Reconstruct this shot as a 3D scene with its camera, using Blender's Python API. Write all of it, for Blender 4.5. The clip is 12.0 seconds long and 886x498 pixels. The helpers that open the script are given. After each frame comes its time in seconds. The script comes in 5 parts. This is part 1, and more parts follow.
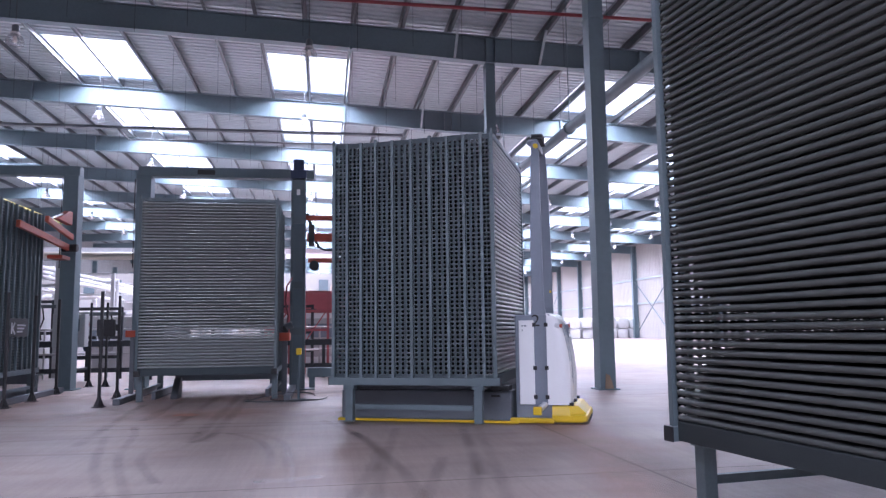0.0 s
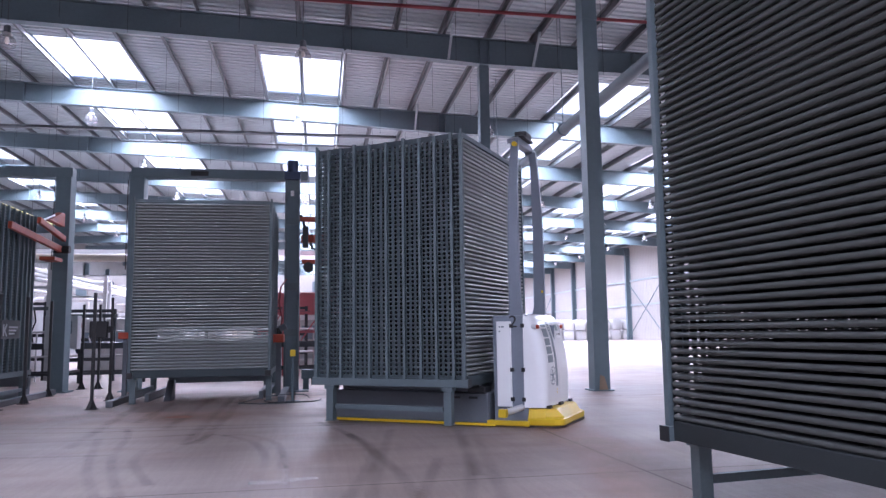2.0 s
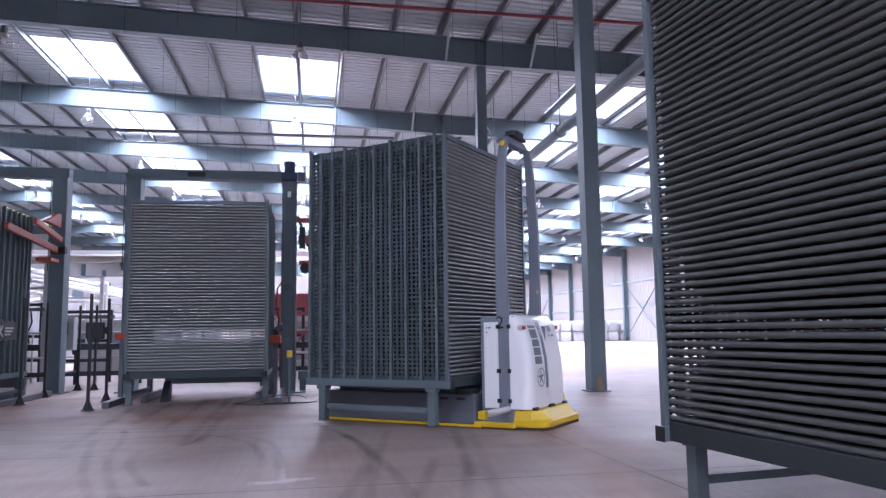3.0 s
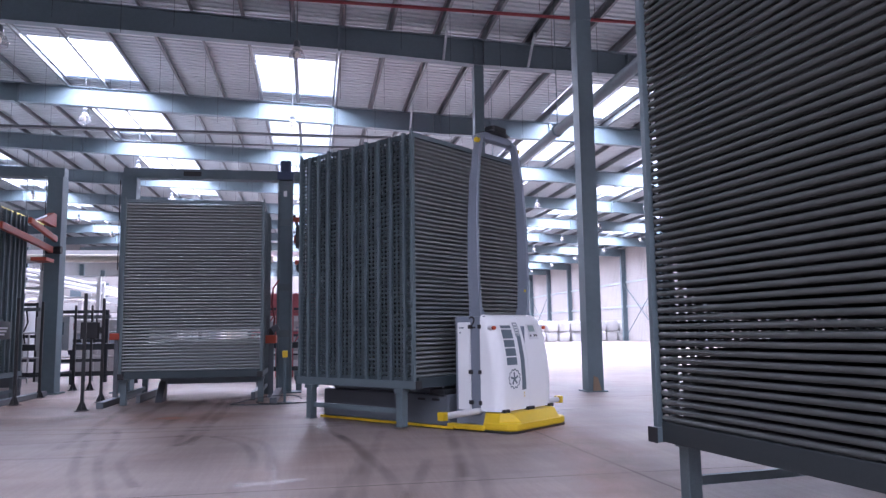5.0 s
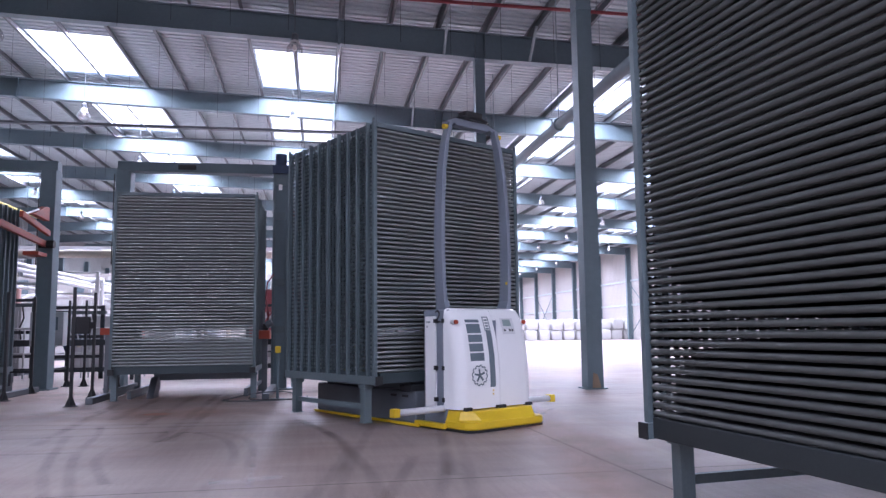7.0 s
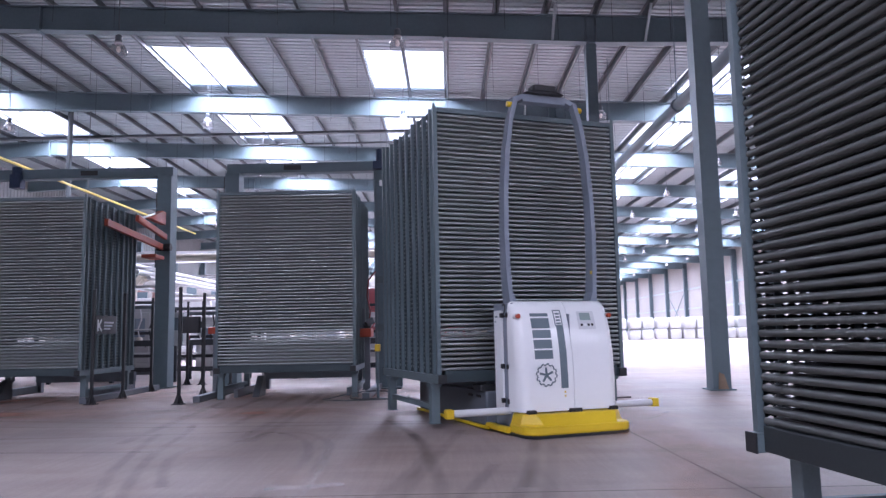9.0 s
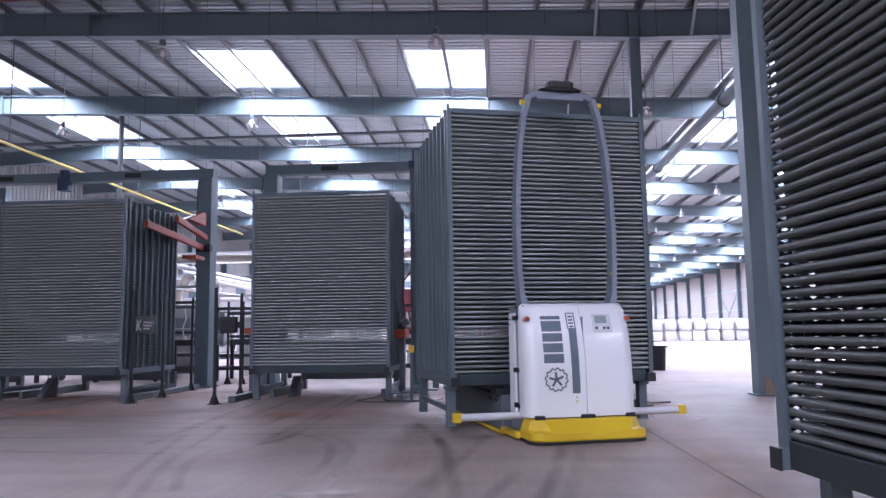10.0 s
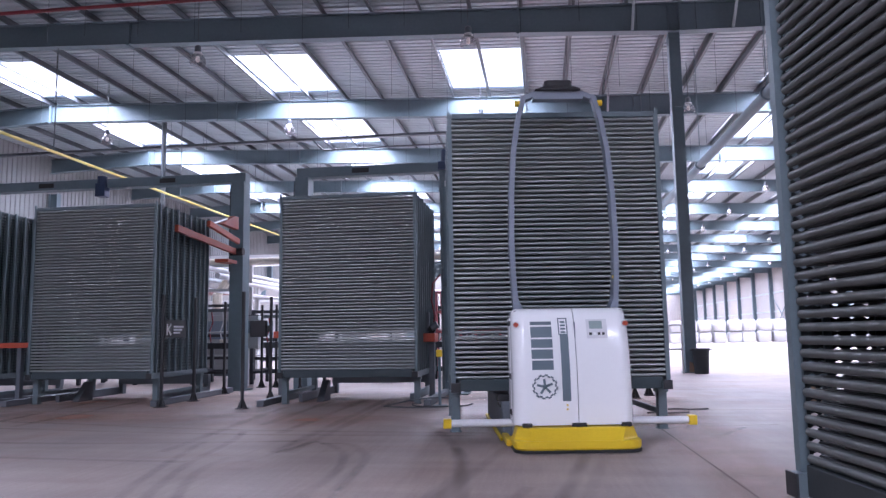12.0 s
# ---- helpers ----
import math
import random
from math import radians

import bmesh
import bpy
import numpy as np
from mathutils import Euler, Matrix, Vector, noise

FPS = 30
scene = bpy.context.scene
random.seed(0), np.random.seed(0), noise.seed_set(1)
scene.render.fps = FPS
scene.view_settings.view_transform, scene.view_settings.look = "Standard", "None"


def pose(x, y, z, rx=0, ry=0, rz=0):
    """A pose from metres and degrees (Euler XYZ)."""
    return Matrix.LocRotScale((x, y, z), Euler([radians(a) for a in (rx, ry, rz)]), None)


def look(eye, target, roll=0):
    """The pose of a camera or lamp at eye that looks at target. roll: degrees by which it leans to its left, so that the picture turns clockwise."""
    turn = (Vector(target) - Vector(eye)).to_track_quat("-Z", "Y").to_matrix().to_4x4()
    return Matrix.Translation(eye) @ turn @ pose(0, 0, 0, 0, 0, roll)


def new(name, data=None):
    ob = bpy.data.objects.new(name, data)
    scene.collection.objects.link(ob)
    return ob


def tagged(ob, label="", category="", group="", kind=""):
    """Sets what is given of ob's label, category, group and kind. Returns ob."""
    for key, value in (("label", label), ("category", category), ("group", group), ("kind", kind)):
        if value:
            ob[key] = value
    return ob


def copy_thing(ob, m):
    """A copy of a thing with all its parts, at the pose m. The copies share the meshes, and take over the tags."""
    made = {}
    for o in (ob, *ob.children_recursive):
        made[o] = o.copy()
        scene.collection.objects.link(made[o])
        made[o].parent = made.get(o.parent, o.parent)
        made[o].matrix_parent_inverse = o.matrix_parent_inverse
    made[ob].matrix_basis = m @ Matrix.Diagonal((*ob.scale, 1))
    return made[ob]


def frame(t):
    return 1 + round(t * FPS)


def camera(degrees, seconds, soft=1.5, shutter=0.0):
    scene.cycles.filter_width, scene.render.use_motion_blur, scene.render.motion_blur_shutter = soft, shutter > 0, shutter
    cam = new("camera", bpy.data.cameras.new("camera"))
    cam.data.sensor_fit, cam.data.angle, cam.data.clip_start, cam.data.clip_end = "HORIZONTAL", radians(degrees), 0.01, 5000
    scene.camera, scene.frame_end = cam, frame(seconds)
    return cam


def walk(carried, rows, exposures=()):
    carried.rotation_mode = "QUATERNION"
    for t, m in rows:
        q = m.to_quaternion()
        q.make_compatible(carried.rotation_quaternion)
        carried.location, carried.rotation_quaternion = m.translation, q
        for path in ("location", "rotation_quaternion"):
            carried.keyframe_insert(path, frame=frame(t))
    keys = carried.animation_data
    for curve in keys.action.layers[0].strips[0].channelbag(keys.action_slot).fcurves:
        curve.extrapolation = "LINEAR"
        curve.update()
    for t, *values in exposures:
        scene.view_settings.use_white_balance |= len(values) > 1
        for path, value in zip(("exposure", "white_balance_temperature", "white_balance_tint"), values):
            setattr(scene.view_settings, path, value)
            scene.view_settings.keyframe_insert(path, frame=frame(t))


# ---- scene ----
cam = camera(62.0, 12.0, soft=1.4)
PATH = [
    (0, (0.011, -0.32, 1.02), (0.328, 1.643, 1.235), -0.7),
    (0.5, (0.01, -0.311, 1.011), (0.33, 1.651, 1.228), -0.7),
    (1, (0.006, -0.308, 1.011), (0.331, 1.653, 1.228), -0.7),
    (1.5, (-0.01, -0.313, 1.01), (0.321, 1.647, 1.23), -0.7),
    (2, (0.002, -0.309, 1.01), (0.336, 1.651, 1.23), -0.8),
    (2.5, (0.017, -0.298, 1.005), (0.353, 1.661, 1.227), -0.7),
    (3, (0.008, -0.313, 1.006), (0.349, 1.645, 1.229), -0.8),
    (5, (0.061, -0.282, 1.004), (0.404, 1.675, 1.227), -0.8),
    (5.5, (0.086, -0.289, 1.003), (0.435, 1.668, 1.225), -0.7),
    (6, (0.132, -0.245, 0.987), (0.48, 1.712, 1.209), -0.7),
    (6.5, (0.172, -0.179, 0.974), (0.521, 1.778, 1.195), -0.7),
    (8.5, (0.548, 0.31, 0.906), (0.636, 2.295, 1.127), -0.9),
    (9, (0.648, 0.445, 0.906), (0.637, 2.432, 1.131), -1.1),
    (9.5, (0.752, 0.509, 0.918), (0.668, 2.495, 1.144), -0.9),
    (10, (0.84, 0.597, 0.925), (0.699, 2.58, 1.152), -0.8),
    (10.5, (0.914, 0.698, 0.923), (0.735, 2.677, 1.151), -0.8),
    (11, (0.974, 0.774, 0.946), (0.766, 2.75, 1.174), -0.8),
    (11.5, (1.019, 0.807, 0.96), (0.784, 2.779, 1.19), -0.8),
    (12, (1.066, 0.827, 0.962), (0.803, 2.796, 1.193), -0.9),
]
walk(cam, [(t, look(eye, target, roll)) for t, eye, target, roll in PATH])

# ---- plan of the hall: walls, bays, rooflights ----
X0, X1, Y0, Y1 = -22.0, 27.0, -16.4, 137.6
BAY, RIDGE = 7.0, -17.0
BEAM_Y = [18.6 + BAY * k for k in range(-5, 18)]
PURLIN, PX = 1.271, -0.535
DARK_BAYS = (-2.4, 4.6, 11.6)
LIGHT_X = [-15.787, -6.89, PX, 9.45, 15.8, 22.2]


def roof_z(x):
    return 9.95 - 0.04 * abs(x - RIDGE)


# ---- world, sun, rooflights and exposure ----
world = bpy.data.worlds.new("sky")
scene.world = world
world.use_nodes = True
wn = world.node_tree.nodes
wl = world.node_tree.links
sky = wn.new("ShaderNodeTexSky")
sky.sky_type = "NISHITA"
sky.sun_disc = False
sky.sun_elevation = radians(62)
sky.sun_rotation = radians(228)
sky.air_density, sky.dust_density, sky.ozone_density = 1.0, 4.0, 1.0
wn["Background"].inputs["Strength"].default_value = 0.12
wl.new(sky.outputs["Color"], wn["Background"].inputs["Color"])
sun = new("sun", bpy.data.lights.new("sun", "SUN"))
sun.data.energy, sun.data.angle, sun.data.color = 3.0, radians(12), (1.0, 0.97, 0.94)
sun.matrix_world = look((-10, -9, 28), (0, 0, 0))


def build_rooflight_lamps():
    """The sky's light in the openings of the roof, one lamp for each of the rooflights round the bays."""
    data = bpy.data.lights.new("rooflight", "AREA")
    data.shape, data.size, data.size_y = "RECTANGLE", 2.34, 3.46
    data.energy, data.color = LIGHT_W, (0.985, 0.952, 1.0)
    tilt = math.degrees(math.atan(0.04))
    for by in BEAM_Y[:-1]:
        if min(abs(by - d) for d in DARK_BAYS) < 0.1:
            continue
        for c in LIGHT_X:
            ob = new("rooflight", data)
            ob.matrix_basis = pose(c, by + 4.805, roof_z(c) + 0.03, 0, tilt if c > RIDGE else -tilt, 0)


LIGHT_W = 490.0
build_rooflight_lamps()
scene.view_settings.exposure = 1.0
scene.view_settings.use_white_balance = True
scene.view_settings.white_balance_temperature = 5480
scene.view_settings.white_balance_tint = 20


# ---- materials ----
def mat_base(name, color, rough=0.6, metal=0.0, scale=6.0, vary=0.25, bump=0.15, tint=None, spec=0.5, fine=14.0, per_object=0.0):
    """A surface with broad stains, fine grain and slight relief, in object space."""
    m = bpy.data.materials.new(name)
    m.use_nodes = True
    n, l = m.node_tree.nodes, m.node_tree.links
    b = n["Principled BSDF"]
    co = n.new("ShaderNodeTexCoord")
    big = n.new("ShaderNodeTexNoise")
    big.inputs["Scale"].default_value = scale * 0.25
    big.inputs["Detail"].default_value = 6
    small = n.new("ShaderNodeTexNoise")
    small.inputs["Scale"].default_value = scale * fine
    small.inputs["Detail"].default_value = 3
    for t in (big, small):
        l.new(co.outputs["Object"], t.inputs["Vector"])
    ramp = n.new("ShaderNodeValToRGB")
    c2 = tint or [c * (1 - vary) for c in color]
    ramp.color_ramp.elements[0].position, ramp.color_ramp.elements[1].position = 0.32, 0.68
    ramp.color_ramp.elements[0].color = (*c2, 1)
    ramp.color_ramp.elements[1].color = (*color, 1)
    l.new(big.outputs["Fac"], ramp.inputs["Fac"])
    mix = n.new("ShaderNodeMix")
    mix.data_type, mix.blend_type = "RGBA", "MULTIPLY"
    mix.inputs["Factor"].default_value = vary
    l.new(ramp.outputs["Color"], mix.inputs["A"])
    l.new(small.outputs["Fac"], mix.inputs["B"])
    out = mix.outputs["Result"]
    if per_object:
        info = n.new("ShaderNodeObjectInfo")
        rng = n.new("ShaderNodeMapRange")
        rng.inputs["To Min"].default_value, rng.inputs["To Max"].default_value = 1 - per_object, 1.0
        l.new(info.outputs["Random"], rng.inputs["Value"])
        mul = n.new("ShaderNodeMix")
        mul.data_type, mul.blend_type = "RGBA", "MULTIPLY"
        mul.inputs["Factor"].default_value = 1.0
        l.new(out, mul.inputs["A"])
        l.new(rng.outputs["Result"], mul.inputs["B"])
        out = mul.outputs["Result"]
    l.new(out, b.inputs["Base Color"])
    rr = n.new("ShaderNodeMapRange")
    rr.inputs["To Min"].default_value, rr.inputs["To Max"].default_value = max(0.05, rough - 0.1), min(1, rough + 0.12)
    l.new(big.outputs["Fac"], rr.inputs["Value"])
    l.new(rr.outputs["Result"], b.inputs["Roughness"])
    b.inputs["Metallic"].default_value = metal
    b.inputs["Specular IOR Level"].default_value = spec
    if bump:
        bp = n.new("ShaderNodeBump")
        bp.inputs["Strength"].default_value, bp.inputs["Distance"].default_value = bump, 0.004
        l.new(small.outputs["Fac"], bp.inputs["Height"])
        l.new(bp.outputs["Normal"], b.inputs["Normal"])
    return m


M_RACK = mat_base("rack_paint", (0.165, 0.215, 0.235), 0.5, 0.2, 4, 0.22, 0.1)
M_PLATE = mat_base("rack_plate", (0.06, 0.086, 0.096), 0.55, 0.2, 4, 0.25, 0.1)
M_ROLLER = mat_base("roller_steel", (0.43, 0.465, 0.455), 0.4, 0.8, 3, 0.15, 0.0, tint=(0.34, 0.37, 0.365))
# Near rack's plate and dusty roller: base colours darkened for its shaded side.
M_SHADE_PLATE = mat_base("shaded_dark_plate", (0.03, 0.039, 0.042), 0.6, 0.1, 4, 0.3, 0.12)
M_DUSTY_SHADE = mat_base("dusty_shaded_roller", (0.108, 0.118, 0.113), 0.4, 0.2, 3, 0.25, 0.06, tint=(0.066, 0.07, 0.066))
M_BLACK = mat_base("black_plastic", (0.02, 0.021, 0.024), 0.5, 0, 6, 0.2, 0.1)
M_STEEL = mat_base("steel_paint", (0.165, 0.225, 0.255), 0.55, 0.1, 0.8, 0.18, 0.08)
M_GALV = mat_base("galvanised_purlin", (0.15, 0.168, 0.18), 0.5, 0.4, 1.5, 0.2, 0.05)
M_ROOF = mat_base("roof_sheet", (0.41, 0.475, 0.505), 0.5, 0.1, 0.6, 0.15, 0.05)
M_WALL = mat_base("wall_sheet", (0.44, 0.42, 0.405), 0.6, 0.0, 0.5, 0.14, 0.05)
# West wall: pale grey sheet, base colour lowered for the shade it stands in.
M_WALLW = mat_base("shaded_grey_wall_sheet", (0.27, 0.28, 0.285), 0.6, 0.0, 0.5, 0.16, 0.05)
M_AGV = mat_base("agv_grey", (0.25, 0.285, 0.345), 0.42, 0.1, 4, 0.15, 0.05)
M_CHASSIS = mat_base("chassis_grey", (0.15, 0.17, 0.195), 0.5, 0.1, 4, 0.2, 0.08)
M_DARK = mat_base("dark_machine_paint", (0.05, 0.056, 0.066), 0.5, 0.1, 4, 0.25, 0.08)
M_WHITE = mat_base("white_gloss", (0.88, 0.89, 0.9), 0.16, 0.0, 2, 0.03, 0.0)
M_WTUBE = mat_base("white_tube", (0.72, 0.73, 0.75), 0.35, 0.0, 3, 0.08, 0.02)
M_YELLOW = mat_base("yellow_paint", (0.8, 0.56, 0.012), 0.4, 0.0, 4, 0.14, 0.05, tint=(0.7, 0.47, 0.01))
M_ORANGE = mat_base("orange_arm", (0.55, 0.085, 0.035), 0.5, 0.0, 4, 0.25, 0.05)
M_RED = mat_base("red_pipe", (0.22, 0.02, 0.03), 0.45, 0.0, 3, 0.2, 0.05)
M_PINK = mat_base("red_machine", (0.62, 0.16, 0.18), 0.5, 0.0, 1, 0.2, 0.05)
M_MACH = mat_base("machine_grey", (0.6, 0.61, 0.62), 0.5, 0.1, 2, 0.2, 0.05)
M_CREAM = mat_base("cream_pipe", (0.72, 0.66, 0.56), 0.45, 0.0, 2, 0.12, 0.03)
M_YPIPE = mat_base("yellow_pipe", (0.66, 0.55, 0.14), 0.5, 0.0, 2, 0.15, 0.03)
M_PANEL = mat_base("smoked_panel", (0.3, 0.36, 0.43), 0.2, 0.0, 2, 0.1, 0.0)
M_PALE = mat_base("pale_red_pipe", (0.6, 0.36, 0.33), 0.5, 0.0, 2, 0.15, 0.03)
M_BLUE = mat_base("blue_motor", (0.03, 0.055, 0.12), 0.45, 0.1, 5, 0.2, 0.05)
M_SLATE = mat_base("slate_print", (0.14, 0.185, 0.215), 0.4, 0, 5, 0.08, 0.0)
M_BAG = mat_base("woven_bag", (0.64, 0.64, 0.64), 0.8, 0, 3, 0.2, 0.3, per_object=0.12)
M_BIN = mat_base("bin_plastic", (0.03, 0.036, 0.042), 0.55, 0, 4, 0.2, 0.1)
M_RUST = mat_base("worn_concrete", (0.4, 0.29, 0.2), 0.85, 0, 10, 0.35, 0.4)
M_ALU = mat_base("lamp_aluminium", (0.6, 0.6, 0.6), 0.3, 0.7, 5, 0.1, 0.0)


def mat_floor():
    """Polished concrete, pinkish with clay dust, cloudy at two scales, with saw-cut joints."""
    m = bpy.data.materials.new("floor_concrete")
    m.use_nodes = True
    n, l = m.node_tree.nodes, m.node_tree.links
    b = n["Principled BSDF"]
    co = n.new("ShaderNodeTexCoord")

    def noi(scale, detail, distort=0.0):
        t = n.new("ShaderNodeTexNoise")
        t.inputs["Scale"].default_value, t.inputs["Detail"].default_value, t.inputs["Distortion"].default_value = scale, detail, distort
        l.new(co.outputs["Object"], t.inputs["Vector"])
        return t.outputs["Fac"]

    def ramp(fac, stops):
        r = n.new("ShaderNodeValToRGB")
        while len(r.color_ramp.elements) < len(stops):
            r.color_ramp.elements.new(0.5)
        for e, (p, c) in zip(r.color_ramp.elements, stops):
            e.position, e.color = p, (*c, 1)
        l.new(fac, r.inputs["Fac"])
        return r.outputs["Color"]

    def mixc(kind, fac, a, bb):
        x = n.new("ShaderNodeMix")
        x.data_type, x.blend_type = "RGBA", kind
        if isinstance(fac, float):
            x.inputs["Factor"].default_value = fac
        else:
            l.new(fac, x.inputs["Factor"])
        l.new(a, x.inputs["A"])
        if isinstance(bb, tuple):
            x.inputs["B"].default_value = (*bb, 1)
        else:
            l.new(bb, x.inputs["B"])
        return x.outputs["Result"]

    cloud, mid, grain = noi(0.22, 5, 0.6), noi(1.3, 6, 0.4), noi(45, 2)
    base = ramp(cloud, [(0.3, (0.325, 0.285, 0.27)), (0.5, (0.405, 0.33, 0.302)), (0.72, (0.465, 0.36, 0.315))])
    dust = ramp(mid, [(0.52, (0, 0, 0)), (0.78, (0.6, 0.6, 0.6))])
    col = mixc("MIX", dust, base, (0.39, 0.285, 0.24))
    stretch = n.new("ShaderNodeMapping")
    stretch.inputs["Scale"].default_value = (0.35, 2.6, 1.0)
    stretch.inputs["Rotation"].default_value = (0, 0, 0.12)
    l.new(co.outputs["Object"], stretch.inputs["Vector"])
    swept = n.new("ShaderNodeTexNoise")
    swept.inputs["Scale"].default_value, swept.inputs["Detail"].default_value = 1.6, 7
    l.new(stretch.outputs["Vector"], swept.inputs["Vector"])
    col = mixc("MULTIPLY", 0.32, col, ramp(swept.outputs["Fac"], [(0.34, (0.66, 0.66, 0.67)), (0.62, (1, 1, 1))]))
    scratch = n.new("ShaderNodeMapping")
    scratch.inputs["Scale"].default_value = (9.0, 0.5, 1.0)
    scratch.inputs["Rotation"].default_value = (0, 0, 0.9)
    l.new(co.outputs["Object"], scratch.inputs["Vector"])
    fine = n.new("ShaderNodeTexNoise")
    fine.inputs["Scale"].default_value, fine.inputs["Detail"].default_value, fine.inputs["Distortion"].default_value = 2.2, 6, 0.8
    l.new(scratch.outputs["Vector"], fine.inputs["Vector"])
    col = mixc("MULTIPLY", 0.25, col, ramp(fine.outputs["Fac"], [(0.36, (0.7, 0.7, 0.71)), (0.6, (1, 1, 1))]))
    blot = noi(0.75, 7, 1.2)
    col = mixc("MULTIPLY", 0.3, col, ramp(blot, [(0.34, (0.68, 0.68, 0.7)), (0.56, (1, 1, 1))]))
    col = mixc("MULTIPLY", 0.22, col, ramp(grain, [(0.3, (0.55, 0.55, 0.55)), (0.7, (1, 1, 1))]))
    l.new(col, b.inputs["Base Color"])
    b.inputs["Specular IOR Level"].default_value = 0.3
    rr = n.new("ShaderNodeMapRange")
    rr.inputs["To Min"].default_value, rr.inputs["To Max"].default_value = 0.42, 0.75
    l.new(mid, rr.inputs["Value"])
    l.new(rr.outputs["Result"], b.inputs["Roughness"])
    bp = n.new("ShaderNodeBump")
    bp.inputs["Strength"].default_value, bp.inputs["Distance"].default_value = 0.06, 0.004
    l.new(grain, bp.inputs["Height"])
    l.new(bp.outputs["Normal"], b.inputs["Normal"])
    return m


def mat_film(name, color, cover, scale, lo=0.4, hi=0.62):
    """A broken film of dirt, scuffs or painted reflection on the floor: see-through where it is worn off."""
    m = bpy.data.materials.new(name)
    m.use_nodes = True
    n, l = m.node_tree.nodes, m.node_tree.links
    b = n["Principled BSDF"]
    b.inputs["Base Color"].default_value = (*color, 1)
    b.inputs["Roughness"].default_value = 0.6
    co = n.new("ShaderNodeTexCoord")
    t = n.new("ShaderNodeTexNoise")
    t.inputs["Scale"].default_value, t.inputs["Detail"].default_value = scale, 5
    l.new(co.outputs["Object"], t.inputs["Vector"])
    rr = n.new("ShaderNodeMapRange")
    rr.inputs["From Min"].default_value, rr.inputs["From Max"].default_value = lo, hi
    rr.inputs["To Min"].default_value, rr.inputs["To Max"].default_value = 0.0, cover
    l.new(t.outputs["Fac"], rr.inputs["Value"])
    uv = n.new("ShaderNodeUVMap")
    sep = n.new("ShaderNodeSeparateXYZ")
    l.new(uv.outputs["UV"], sep.inputs["Vector"])
    edge = n.new("ShaderNodeMath")
    edge.operation = "PINGPONG"
    edge.inputs[1].default_value = 0.5
    l.new(sep.outputs["X"], edge.inputs[0])
    soft = n.new("ShaderNodeMapRange")
    soft.interpolation_type = "SMOOTHSTEP"
    soft.inputs["From Max"].default_value = 0.4
    l.new(edge.outputs["Value"], soft.inputs["Value"])
    both = n.new("ShaderNodeMath")
    both.operation = "MULTIPLY"
    l.new(rr.outputs["Result"], both.inputs[0])
    l.new(soft.outputs["Result"], both.inputs[1])
    l.new(both.outputs["Value"], b.inputs["Alpha"])
    return m


def mat_pane():
    """Milky roof light sheet: scatters most of the daylight, lets the rest through."""
    m = bpy.data.materials.new("rooflight_sheet")
    m.use_nodes = True
    n, l = m.node_tree.nodes, m.node_tree.links
    n.remove(n["Principled BSDF"])
    milk = n.new("ShaderNodeBsdfTranslucent")
    milk.inputs["Color"].default_value = (0.9, 0.91, 0.93, 1)
    clear = n.new("ShaderNodeBsdfTransparent")
    mix = n.new("ShaderNodeMixShader")
    mix.inputs["Fac"].default_value = 0.06
    l.new(milk.outputs["BSDF"], mix.inputs[1])
    l.new(clear.outputs["BSDF"], mix.inputs[2])
    l.new(mix.outputs["Shader"], n["Material Output"].inputs["Surface"])
    return m


def mat_glow(name, color, strength):
    m = bpy.data.materials.new(name)
    m.use_nodes = True
    b = m.node_tree.nodes["Principled BSDF"]
    b.inputs["Base Color"].default_value = (*color, 1)
    b.inputs["Emission Color"].default_value = (*color, 1)
    b.inputs["Emission Strength"].default_value = strength
    return m


def mat_glass(name, color, alpha):
    m = bpy.data.materials.new(name)
    m.use_nodes = True
    b = m.node_tree.nodes["Principled BSDF"]
    b.inputs["Base Color"].default_value = (*color, 1)
    b.inputs["Roughness"].default_value = 0.15
    b.inputs["Alpha"].default_value = alpha
    return m


M_FLOOR = mat_floor()
M_TYRE = mat_film("tyre_rubber_film", (0.085, 0.08, 0.08), 0.27, 1.1, 0.2, 0.8)
M_JOINT = mat_base("joint_filler", (0.13, 0.105, 0.095), 0.8, 0, 10, 0.3, 0.2)
M_SKID_GLINT = mat_film("scuff_and_glint_film", (0.7, 0.68, 0.68), 0.4, 2.5, 0.42, 0.7)
M_DUST = mat_film("red_clay_dust", (0.45, 0.235, 0.165), 0.6, 0.9, 0.25, 0.75)
M_PANE = mat_pane()
M_DOME = mat_glass("lamp_dome", (0.5, 0.5, 0.52), 0.3)
M_BULB = mat_glow("bulb", (1.0, 0.9, 0.82), 0.02)
M_SCREEN = mat_glow("screen", (0.25, 0.32, 0.31), 0.012)


# ---- mesh helpers ----
def mesh():
    return [], []


def box(m, x0, x1, y0, y1, z0, z1):
    v, f = m
    i = len(v)
    v += [(x, y, z) for z in (z0, z1) for y in (y0, y1) for x in (x0, x1)]
    f += [tuple(i + k for k in q) for q in ((0, 2, 3, 1), (4, 5, 7, 6), (0, 1, 5, 4), (2, 6, 7, 3), (0, 4, 6, 2), (1, 3, 7, 5))]
    return m


